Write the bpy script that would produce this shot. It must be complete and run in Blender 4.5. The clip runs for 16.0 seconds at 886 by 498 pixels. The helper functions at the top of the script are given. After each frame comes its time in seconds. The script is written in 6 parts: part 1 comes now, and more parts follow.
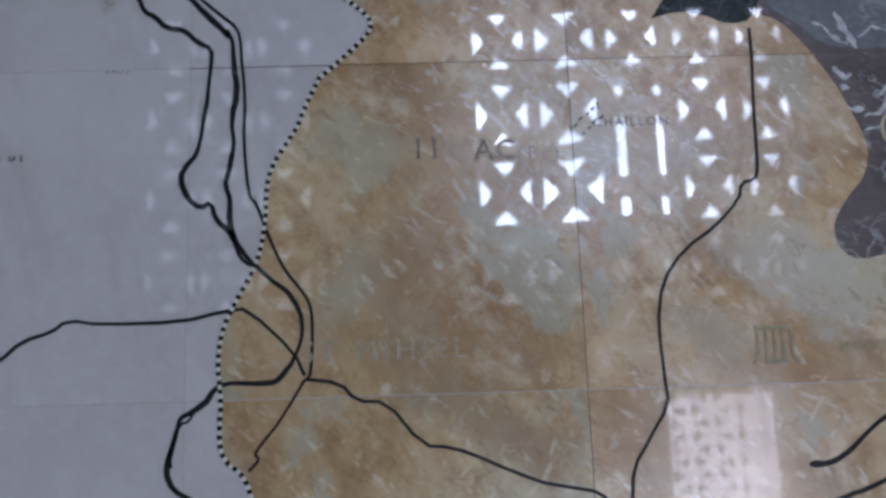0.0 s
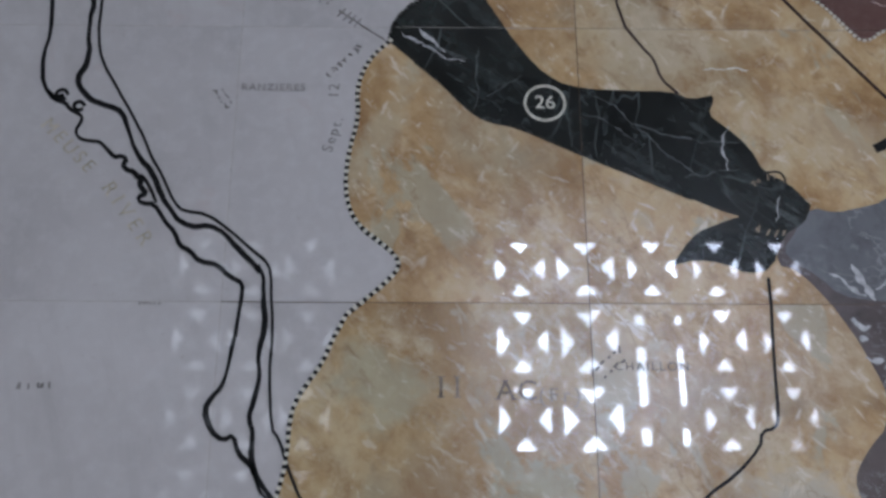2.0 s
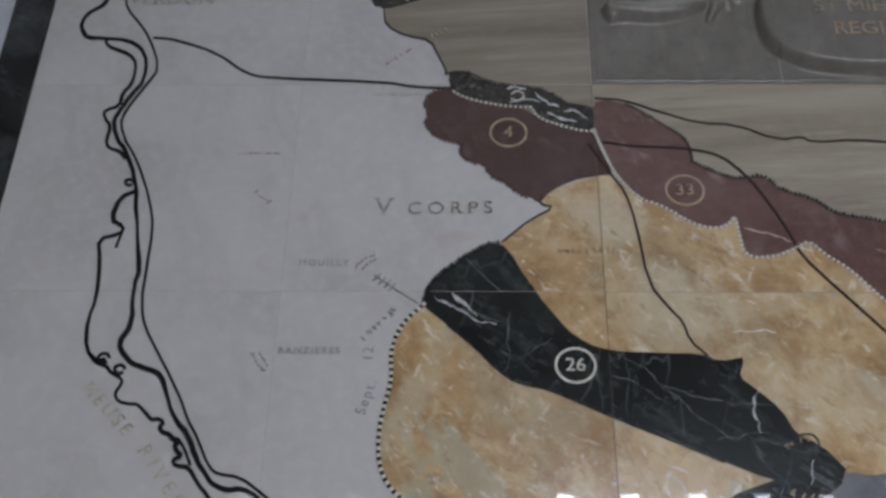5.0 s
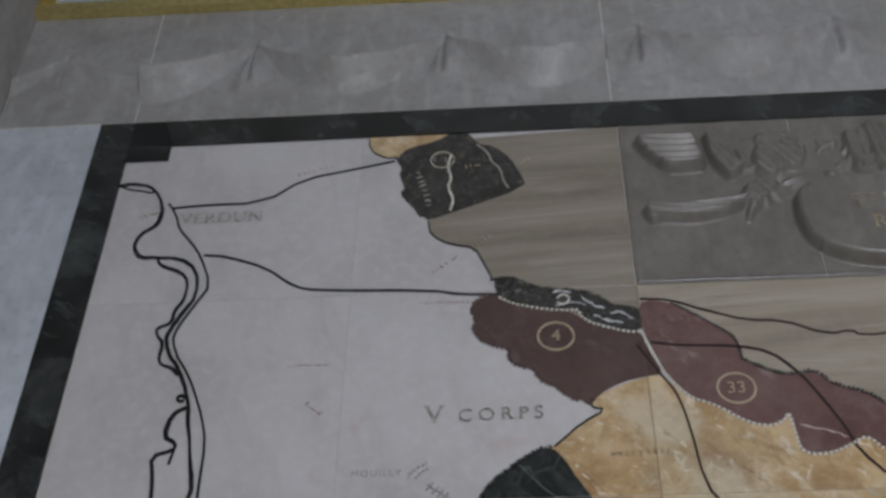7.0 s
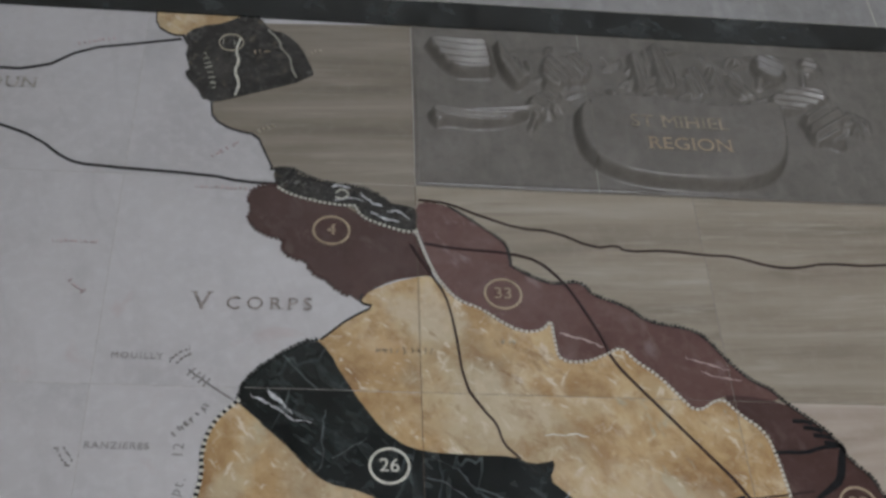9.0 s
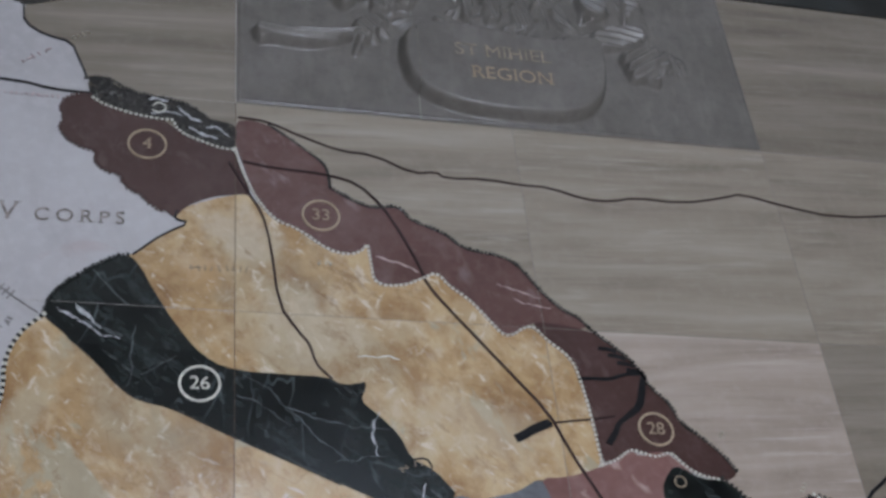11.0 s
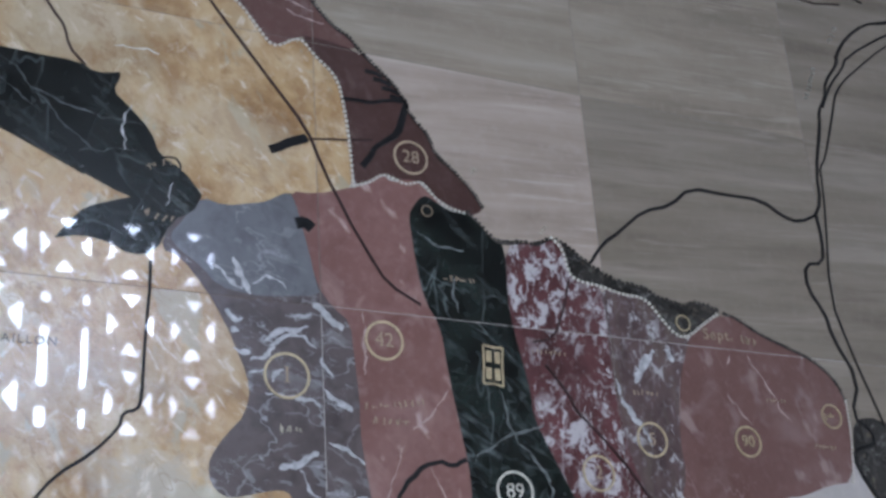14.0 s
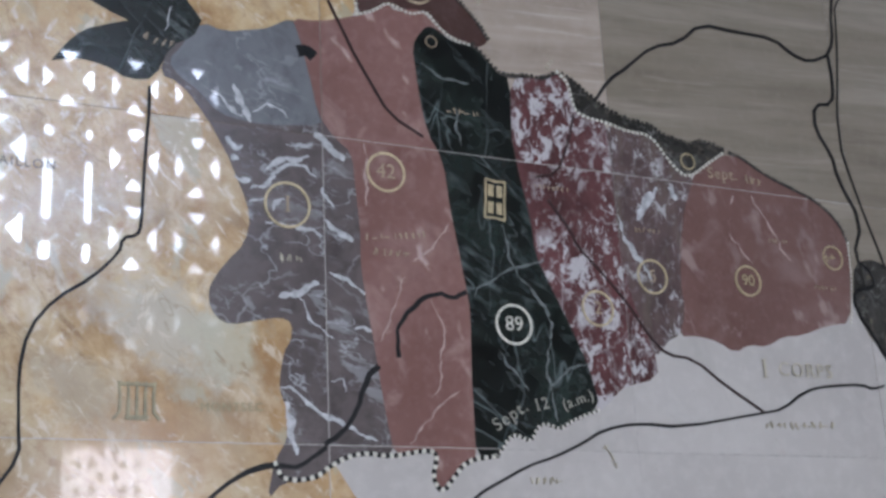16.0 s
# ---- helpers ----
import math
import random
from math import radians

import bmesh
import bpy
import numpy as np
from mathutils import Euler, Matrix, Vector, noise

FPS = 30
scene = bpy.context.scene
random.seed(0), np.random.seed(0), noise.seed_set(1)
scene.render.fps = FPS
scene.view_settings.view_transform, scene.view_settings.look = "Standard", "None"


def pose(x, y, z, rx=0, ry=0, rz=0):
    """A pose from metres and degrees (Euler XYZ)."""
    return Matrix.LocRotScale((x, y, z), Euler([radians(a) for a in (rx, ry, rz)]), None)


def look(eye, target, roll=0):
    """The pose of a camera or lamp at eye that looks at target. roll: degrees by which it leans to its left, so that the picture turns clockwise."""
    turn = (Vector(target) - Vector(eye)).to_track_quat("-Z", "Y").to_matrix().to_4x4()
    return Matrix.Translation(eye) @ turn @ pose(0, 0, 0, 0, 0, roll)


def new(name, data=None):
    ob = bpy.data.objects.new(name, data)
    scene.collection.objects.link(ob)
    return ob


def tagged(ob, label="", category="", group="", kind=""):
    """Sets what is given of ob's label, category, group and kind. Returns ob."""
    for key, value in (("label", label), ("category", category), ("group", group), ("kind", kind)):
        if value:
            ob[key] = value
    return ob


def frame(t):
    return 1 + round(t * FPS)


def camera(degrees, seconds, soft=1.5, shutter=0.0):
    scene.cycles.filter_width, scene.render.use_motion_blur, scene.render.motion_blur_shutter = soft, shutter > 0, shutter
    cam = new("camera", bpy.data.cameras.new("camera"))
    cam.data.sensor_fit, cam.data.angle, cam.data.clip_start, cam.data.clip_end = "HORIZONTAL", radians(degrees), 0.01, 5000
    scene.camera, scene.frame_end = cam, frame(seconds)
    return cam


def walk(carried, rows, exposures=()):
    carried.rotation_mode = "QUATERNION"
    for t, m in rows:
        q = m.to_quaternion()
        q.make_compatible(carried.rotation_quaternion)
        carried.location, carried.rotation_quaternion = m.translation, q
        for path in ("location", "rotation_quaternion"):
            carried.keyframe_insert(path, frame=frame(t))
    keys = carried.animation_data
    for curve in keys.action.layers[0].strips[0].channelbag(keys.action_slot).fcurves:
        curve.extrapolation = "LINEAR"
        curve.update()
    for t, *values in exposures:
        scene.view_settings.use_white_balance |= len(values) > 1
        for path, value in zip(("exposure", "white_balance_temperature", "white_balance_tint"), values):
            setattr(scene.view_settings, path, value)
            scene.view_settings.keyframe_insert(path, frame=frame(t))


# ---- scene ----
# ---- camera ----
cam = camera(37.28, 16.0, soft=3.1)
PATH = [
    (0.0, 0.0000, -3.0000, 1.6000, 105.596, 1.909, -0.969),
    (0.5, -0.0021, -3.0094, 1.6119, 107.464, 1.306, -1.569),
    (1.0, 0.0035, -3.0190, 1.6252, 109.677, 1.140, -2.335),
    (1.5, -0.0016, -3.0355, 1.6247, 112.954, 0.734, -1.230),
    (2.0, -0.0076, -3.0559, 1.6374, 115.036, -0.000, -0.741),
    (2.5, -0.0114, -3.0696, 1.6357, 117.988, 0.354, -0.550),
    (3.0, -0.0092, -3.0835, 1.6481, 120.559, 0.498, -1.380),
    (3.2, -0.0121, -3.0856, 1.6392, 121.078, 0.619, -1.572),
    (5.3, 0.0402, -3.1321, 1.6605, 127.616, -0.694, 2.064),
    (5.5, 0.0394, -3.1382, 1.6564, 129.221, -0.258, 2.526),
    (6.0, 0.0409, -3.1498, 1.6610, 131.517, -0.513, 2.746),
    (6.5, 0.0293, -3.1584, 1.6621, 132.758, -0.581, 3.240),
    (7.0, 0.0290, -3.1482, 1.6584, 134.326, -0.699, 3.934),
    (7.5, 0.0336, -3.1614, 1.6624, 134.221, -0.264, 4.100),
    (8.0, 0.0421, -3.1518, 1.6603, 133.583, 0.367, 3.484),
    (8.5, 0.0667, -3.1508, 1.6584, 131.908, 1.538, -0.777),
    (9.0, 0.0666, -3.1323, 1.6614, 129.718, 2.027, -5.891),
    (9.2, 0.0673, -3.1271, 1.6626, 128.818, 2.417, -7.137),
    (11.3, 0.0742, -3.1158, 1.6420, 125.084, 4.739, -15.219),
    (11.5, 0.0783, -3.1120, 1.6414, 123.877, 4.285, -16.644),
    (12.0, 0.0810, -3.1042, 1.6419, 121.218, 4.355, -19.489),
    (12.5, 0.0910, -3.0997, 1.6394, 119.210, 4.651, -21.829),
    (13.0, 0.1097, -3.0934, 1.6340, 117.335, 4.206, -23.363),
    (13.5, 0.1152, -3.0837, 1.6238, 116.473, 4.061, -23.767),
    (14.0, 0.1154, -3.0733, 1.6196, 113.666, 3.798, -25.692),
    (14.5, 0.1200, -3.0666, 1.6075, 112.285, 3.747, -25.420),
    (15.0, 0.1231, -3.0389, 1.5926, 110.762, 3.110, -25.721),
    (15.5, 0.1304, -3.0357, 1.5895, 108.665, 2.962, -25.864),
    (16.0, 0.1405, -3.0419, 1.5945, 106.951, 2.747, -25.808),
]
EXPOSURES = [(0.0, -0.4, 5600, 14), (1.5, -0.27, 5900, 13.5), (3.0, -0.12, 6150, 11.5), (5.5, -0.05, 6350, 10.5), (7.0, 0.07, 6450, 10.5), (9.0, 0.12, 6550, 9.5), (11.5, 0.23, 5800, 12.5), (12.5, 0.2, 5600, 12.5), (14.0, 0.22, 5700, 12), (16.0, 0.28, 5950, 11.5)]
walk(cam, [(t, pose(x, y, z, rx, ry, rz)) for t, x, y, z, rx, ry, rz in PATH], EXPOSURES)

# ---- light ----
world = bpy.data.worlds.new("world")
scene.world = world
world.use_nodes = True
wn = world.node_tree.nodes
sky = wn.new("ShaderNodeTexSky")
sky.sky_type, sky.sun_disc = "NISHITA", False
sky.sun_elevation, sky.sun_rotation = radians(40), radians(200)
world.node_tree.links.new(sky.outputs[0], wn["Background"].inputs[0])
wn["Background"].inputs[1].default_value = 0.1

DOOR_FILL, SKY_GLOW, OUTDOOR_GLOW, LATTICE_GLOW = 178.0, 68.0, 4.5, 8.6


def area_lamp(name, m, width, height, watts, colour):
    data = bpy.data.lights.new(name, "AREA")
    data.shape, data.size, data.size_y, data.energy, data.color = "RECTANGLE", width, height, watts, colour
    ob = new(name, data)
    ob.matrix_world = m
    return ob


# fill lamp behind the camera, in an unseen doorway added to carry it
area_lamp("doorway_daylight", look((1.35, -5.9, 1.1), (0.5, 0, 2.5)), 2.8, 2.0, DOOR_FILL, (0.93, 0.96, 1.0))


# ---- materials ----
class Nodes:
    """A short way to write a node material."""

    def __init__(self, name):
        self.m = bpy.data.materials.new(name)
        self.m.use_nodes = True
        self.t = self.m.node_tree
        self.b = self.t.nodes["Principled BSDF"]

    def add(self, kind, **values):
        n = self.t.nodes.new("ShaderNode" + kind)
        for k, v in values.items():
            if k in ("operation", "blend_type", "data_type", "noise_dimensions", "feature", "vector_type"):
                setattr(n, k, v)
            else:
                n.inputs[k].default_value = v
        return n

    def link(self, a, b):
        self.t.links.new(a, b)

    def coords(self, stretch=(1, 1, 1), shift=True, turn=0.0):
        tc = self.t.nodes.new("ShaderNodeTexCoord")
        mp = self.t.nodes.new("ShaderNodeMapping")
        mp.inputs["Scale"].default_value = stretch
        rt = self.t.nodes.new("ShaderNodeMapping")
        rt.inputs["Rotation"].default_value = (0, turn, 0)
        self.link(tc.outputs["Object"], rt.inputs[0])
        self.link(rt.outputs[0], mp.inputs[0])
        if not shift:
            return mp.outputs[0]
        oi = self.t.nodes.new("ShaderNodeObjectInfo")
        mul = self.add("Math", operation="MULTIPLY")
        mul.inputs[1].default_value = 37.0
        self.link(oi.outputs["Random"], mul.inputs[0])
        ad = self.t.nodes.new("ShaderNodeVectorMath")
        self.link(mp.outputs[0], ad.inputs[0])
        self.link(mul.outputs[0], ad.inputs[1])
        return ad.outputs[0]

    def noise(self, co, scale, detail=5.0, rough=0.55, warp=0.0):
        n = self.add("TexNoise", Scale=scale, Detail=detail, Roughness=rough, Distortion=warp)
        self.link(co, n.inputs["Vector"])
        return n.outputs["Fac"]

    def ramp(self, fac, *stops):
        n = self.t.nodes.new("ShaderNodeValToRGB")
        e = n.color_ramp.elements
        while len(e) < len(stops):
            e.new(0.5)
        for s, (p, c) in zip(e, stops):
            s.position, s.color = p, (*c, 1) if len(c) == 3 else c
        self.link(fac, n.inputs[0])
        return n.outputs[0]

    def mix(self, fac, a, b, blend="MIX"):
        n = self.t.nodes.new("ShaderNodeMix")
        n.data_type, n.blend_type = "RGBA", blend
        for s, v in ((0, fac), (6, a), (7, b)):
            if isinstance(v, (int, float)):
                n.inputs[s].default_value = v
            elif isinstance(v, tuple):
                n.inputs[s].default_value = (*v, 1)
            else:
                self.link(v, n.inputs[s])
        return n.outputs[2]

    def veins(self, co, scale, width, warp=0.12, seed=0.0, detail=5.0):
        """Thin crooked lines: where a warped noise crosses its middle."""
        n = self.add("TexNoise", Scale=scale, Detail=detail, Roughness=0.5, Distortion=warp)
        off = self.t.nodes.new("ShaderNodeVectorMath")
        self.link(co, off.inputs[0])
        off.inputs[1].default_value = (seed, seed, seed)
        self.link(off.outputs[0], n.inputs["Vector"])
        sub = self.add("Math", operation="SUBTRACT")
        sub.inputs[1].default_value = 0.5
        self.link(n.outputs["Fac"], sub.inputs[0])
        ab = self.add("Math", operation="ABSOLUTE")
        self.link(sub.outputs[0], ab.inputs[0])
        return self.ramp(ab.outputs[0], (0.0, (1, 1, 1)), (width, (0, 0, 0)))

    def cracks(self, co, scale, width, warp=0.1, seed=0.0, wave=4.0):
        """A net of thin, nearly straight veins: the seams between warped cells."""
        nz = self.add("TexNoise", Scale=wave, Detail=4.0, Roughness=0.6)
        off = self.t.nodes.new("ShaderNodeVectorMath")
        self.link(co, off.inputs[0])
        off.inputs[1].default_value = (seed, seed, seed)
        self.link(off.outputs[0], nz.inputs["Vector"])
        sc = self.t.nodes.new("ShaderNodeVectorMath")
        sc.operation = "SCALE"
        sc.inputs["Scale"].default_value = warp
        self.link(nz.outputs["Color"], sc.inputs[0])
        ad = self.t.nodes.new("ShaderNodeVectorMath")
        self.link(off.outputs[0], ad.inputs[0])
        self.link(sc.outputs[0], ad.inputs[1])
        vo = self.t.nodes.new("ShaderNodeTexVoronoi")
        vo.feature = "DISTANCE_TO_EDGE"
        vo.inputs["Scale"].default_value = scale
        self.link(ad.outputs[0], vo.inputs["Vector"])
        return self.ramp(vo.outputs["Distance"], (0.0, (1, 1, 1)), (width, (0, 0, 0)))

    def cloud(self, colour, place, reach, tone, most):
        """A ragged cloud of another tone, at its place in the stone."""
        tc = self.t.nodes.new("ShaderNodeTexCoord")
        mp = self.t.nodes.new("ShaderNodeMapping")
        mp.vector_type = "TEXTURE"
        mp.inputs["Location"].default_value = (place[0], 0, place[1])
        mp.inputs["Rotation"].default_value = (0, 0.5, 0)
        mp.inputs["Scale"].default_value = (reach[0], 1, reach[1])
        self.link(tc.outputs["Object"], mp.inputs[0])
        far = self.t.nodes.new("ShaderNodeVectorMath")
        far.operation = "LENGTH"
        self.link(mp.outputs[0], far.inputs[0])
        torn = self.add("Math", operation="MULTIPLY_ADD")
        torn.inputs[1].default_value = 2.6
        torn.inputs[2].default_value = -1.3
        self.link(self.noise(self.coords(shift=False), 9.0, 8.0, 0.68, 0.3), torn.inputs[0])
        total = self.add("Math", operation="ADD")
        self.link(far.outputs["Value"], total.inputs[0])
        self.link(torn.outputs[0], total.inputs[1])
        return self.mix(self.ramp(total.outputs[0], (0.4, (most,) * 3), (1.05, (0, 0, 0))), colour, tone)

    def mask(self, co, scale, lo, hi, most=1.0):
        return self.ramp(self.noise(co, scale, 4.0), (lo, (0, 0, 0)), (hi, (most,) * 3))

    def times(self, a, b):
        n = self.add("Math", operation="MULTIPLY")
        for i, v in enumerate((a, b)):
            if isinstance(v, (int, float)):
                n.inputs[i].default_value = v
            else:
                self.link(v, n.inputs[i])
        return n.outputs[0]

    def finish(self, colour, rough=0.3, gloss=None, bump=None, height=0.001, metal=0.0, specular=0.5, coat=0.0):
        b = self.b
        if isinstance(colour, tuple):
            b.inputs["Base Color"].default_value = (*colour, 1)
        else:
            self.link(colour, b.inputs["Base Color"])
        b.inputs["Roughness"].default_value = rough
        if gloss is not None:
            self.link(gloss, b.inputs["Roughness"])
        b.inputs["Metallic"].default_value = metal
        b.inputs["Specular IOR Level"].default_value = specular
        b.inputs["Coat Weight"].default_value = coat
        b.inputs["Coat Roughness"].default_value = 0.021
        if bump is not None:
            n = self.add("Bump", Strength=1.0, Distance=height)
            self.link(bump, n.inputs["Height"])
            self.link(n.outputs[0], b.inputs["Normal"])
        return self.m


def polished(n, colour, co, wave=0.00012, shine=0.55):
    """Honed and waxed stone: a soft sheen under a thin clear shine, ground not quite flat."""
    rough = n.ramp(n.noise(co, 9.0), (0.3, (0.15,) * 3), (0.7, (0.24,) * 3))
    return n.finish(colour, gloss=rough, specular=shine, bump=n.noise(co, 14.0, 3.0), height=wave, coat=0.9)


def white_marble(name="white_marble", tint=(1.0, 1.0, 0.985)):
    n = Nodes(name)
    co = n.coords()
    c = n.ramp(n.noise(co, 2.2, 6.0), (0.3, (0.475, 0.455, 0.46)), (0.7, (0.57, 0.55, 0.558)))
    c = n.mix(n.ramp(n.noise(co, 26.0, 6.0), (0.45, (0, 0, 0)), (0.75, (0.5,) * 3)), c, (0.62, 0.61, 0.62))
    c = n.mix(n.ramp(n.noise(co, 5.0, 4.0, warp=0.6), (0.66, (0, 0, 0)), (0.8, (0.6,) * 3)), c, (0.49, 0.38, 0.37))
    c = n.mix(n.ramp(n.noise(n.coords((1.6, 1, 0.5), turn=0.3), 4.0, 7.0, 0.65, 0.4), (0.52, (0, 0, 0)), (0.72, (0.5,) * 3)), c, (0.42, 0.4, 0.4))
    c = n.mix(n.ramp(n.noise(co, 48.0, 3.0, 0.6), (0.66, (0, 0, 0)), (0.74, (0.4,) * 3)), c, (0.44, 0.4, 0.39))
    c = n.mix(1.0, c, tint, "MULTIPLY")
    return polished(n, c, co)


def yellow_marble(name="ochre_marble", tint=(1.0, 1.0, 1.0), cream=0.5, rust=0.55, fleck=0.75, clouds=()):
    """Ochre stone with brown clouds, broken grey-green patches and short pale flecks that lie aslant."""
    n = Nodes(name)
    co = n.coords((1.0, 1.0, 0.8), turn=0.5)
    c = n.ramp(n.noise(co, 3.4, 9.0, 0.7, 0.25), (0.33, (0.235, 0.135, 0.065)), (0.44, (0.385, 0.255, 0.123)), (0.53, (0.5, 0.365, 0.195)), (0.62, (0.575, 0.455, 0.27)), (0.72, (0.63, 0.54, 0.38)))
    broad = n.coords((1.0, 1.0, 0.8), False, 0.5)
    c = n.mix(n.mask(broad, 2.4, 0.5, 0.62, cream), c, (0.46, 0.42, 0.3))
    c = n.mix(n.mask(broad, 1.6, 0.5, 0.66, rust), c, (0.36, 0.215, 0.098))
    c = n.mix(n.ramp(n.noise(co, 11.0, 9.0, 0.75, 0.3), (0.5, (0, 0, 0)), (0.63, (0.7,) * 3)), c, (0.31, 0.185, 0.085))
    c = n.mix(n.ramp(n.noise(co, 7.0, 8.0, 0.72, 0.2), (0.52, (0, 0, 0)), (0.66, (0.7,) * 3)), c, (0.63, 0.54, 0.385))
    # broken clouds of grey green with sharp borders
    tilt = n.coords((1.0, 1.0, 0.55), turn=0.45)
    c = n.mix(n.times(n.ramp(n.noise(tilt, 4.0, 7.0, 0.65, 0.4), (0.545, (0, 0, 0)), (0.575, (0.7,) * 3)), n.mask(broad, 1.7, 0.45, 0.55)), c, (0.41, 0.395, 0.295))
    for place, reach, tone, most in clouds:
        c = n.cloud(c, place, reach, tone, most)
    # short flecks in two slants
    for turn, seed, size, cut, most in ((0.65, 0.0, 33.0, 0.6, fleck), (-0.5, 3.0, 27.0, 0.625, 0.9 * fleck), (1.1, 7.0, 46.0, 0.62, 0.85 * fleck)):
        fl = n.coords((1.0, 1.0, 0.4), turn=turn)
        c = n.mix(n.times(n.ramp(n.noise(fl, size, 3.0, 0.6, 0.3), (cut, (0, 0, 0)), (cut + 0.075, (most,) * 3)), n.mask(n.coords(), 3.0 + 0.2 * seed, 0.36, 0.54)), c, (0.7, 0.65, 0.53))
    dark = n.coords((1.0, 1.0, 0.35), turn=0.8)
    c = n.mix(n.times(n.ramp(n.noise(dark, 19.0, 4.0, 0.65, 0.3), (0.6, (0, 0, 0)), (0.66, (0.6,) * 3)), n.mask(co, 4.0, 0.42, 0.58)), c, (0.25, 0.155, 0.08))
    c = n.mix(n.times(n.cracks(n.coords((1, 1, 0.5), turn=0.6), 6.0, 0.016, 0.3, 3.0, 6.0), n.mask(co, 3.0, 0.45, 0.6, 0.55)), c, (0.26, 0.165, 0.088))
    c = n.mix(n.times(n.cracks(n.coords((1, 1, 0.6), turn=0.9), 7.0, 0.016, 0.3, 7.0, 7.0), n.mask(co, 4.0, 0.5, 0.62, 0.45)), c, (0.62, 0.54, 0.4))
    c = n.mix(1.0, c, tint, "MULTIPLY")
    return polished(n, c, co, shine=0.75)


def black_marble(name="black_marble", cloud=(0.05, 0.06, 0.058), amount=0.5, net=0.8, shine=0.25):
    n = Nodes(name)
    co = n.coords((1, 1, 1), turn=0.6)
    c = n.ramp(n.noise(co, 5.0, 6.0, 0.6, 0.6), (0.35, (0.002, 0.0026, 0.0026)), (0.65, (0.008, 0.01, 0.0095)), (0.85, (0.03, 0.037, 0.036)))
    c = n.mix(n.ramp(n.noise(co, 3.4, 8.0, 0.7, 0.3), (0.46, (0, 0, 0)), (0.7, (amount,) * 3)), c, cloud)
    long = n.coords((0.35, 1, 1.2), turn=-0.65)
    steep = n.coords((1.2, 1, 0.35), turn=-0.2)
    c = n.mix(n.times(n.cracks(long, 3.2, 0.01, 0.25, 1.0, 3.0), n.mask(co, 6.0, 0.42, 0.6, net)), c, (0.33, 0.39, 0.39))
    c = n.mix(n.times(n.cracks(steep, 3.0, 0.011, 0.35, 4.0, 3.0), n.mask(co, 5.0, 0.42, 0.62, net)), c, (0.31, 0.37, 0.37))
    c = n.mix(n.ramp(n.noise(long, 13.0, 8.0, 0.75), (0.55, (0, 0, 0)), (0.8, (0.35,) * 3)), c, (0.2, 0.24, 0.24))
    c = n.mix(n.times(n.veins(long, 9.0, 0.012, 0.2, 6.0), n.mask(co, 4.0, 0.5, 0.64, 0.75 * net)), c, (0.36, 0.41, 0.41))
    c = n.mix(n.times(n.cracks(n.coords((0.7, 1, 1.1), turn=0.9), 7.0, 0.014, 0.4, 9.0, 6.0), n.mask(co, 5.0, 0.44, 0.6, 0.6 * net)), c, (0.24, 0.29, 0.285))
    c = n.mix(n.times(n.ramp(n.noise(long, 22.0, 6.0, 0.7, 0.5), (0.54, (0, 0, 0)), (0.66, (0.6,) * 3)), n.mask(co, 3.2, 0.5, 0.62, net)), c, (0.2, 0.25, 0.245))
    return polished(n, c, co, shine=shine)


def red_marble(name="red_marble", dark=1.0, cloud=1.0):
    """Brick red stone with soft pale spots, faint mottling and a few hair veins."""
    n = Nodes(name)
    k = dark

    def tone(r, g, b):
        return (r * k, g * k, b * k)

    co = n.coords()
    c = n.ramp(n.noise(co, 3.0, 7.0, 0.6, 0.4), (0.3, tone(0.165, 0.082, 0.07)), (0.55, tone(0.21, 0.112, 0.098)), (0.75, tone(0.255, 0.148, 0.132)))
    c = n.mix(n.ramp(n.noise(co, 40.0, 4.0, 0.6), (0.5, (0, 0, 0)), (0.8, (0.45,) * 3)), c, tone(0.3, 0.185, 0.168))
    c = n.mix(n.ramp(n.noise(co, 12.0, 6.0, 0.7), (0.5, (0, 0, 0)), (0.72, (0.5,) * 3)), c, tone(0.14, 0.066, 0.058))
    long = n.coords((1.3, 1, 0.6), turn=0.35)
    c = n.mix(n.times(n.ramp(n.noise(co, 6.5, 5.0, 0.6, 0.5), (0.53, (0, 0, 0)), (0.7, (0.6 * cloud,) * 3)), n.mask(co, 2.4, 0.38, 0.55)), c, tone(0.42, 0.3, 0.275))
    c = n.mix(n.times(n.cracks(long, 2.6, 0.009, 0.35, 2.0, 5.0), n.mask(co, 5.0, 0.5, 0.64, 0.5)), c, tone(0.44, 0.32, 0.29))
    c = n.mix(n.times(n.ramp(n.noise(n.coords((1, 1, 0.6), turn=0.4), 15.0, 3.0, 0.5, 0.2), (0.6, (0, 0, 0)), (0.7, (0.75 * cloud,) * 3)), n.mask(co, 3.0, 0.42, 0.56)), c, tone(0.55, 0.43, 0.4))
    return polished(n, c, co)


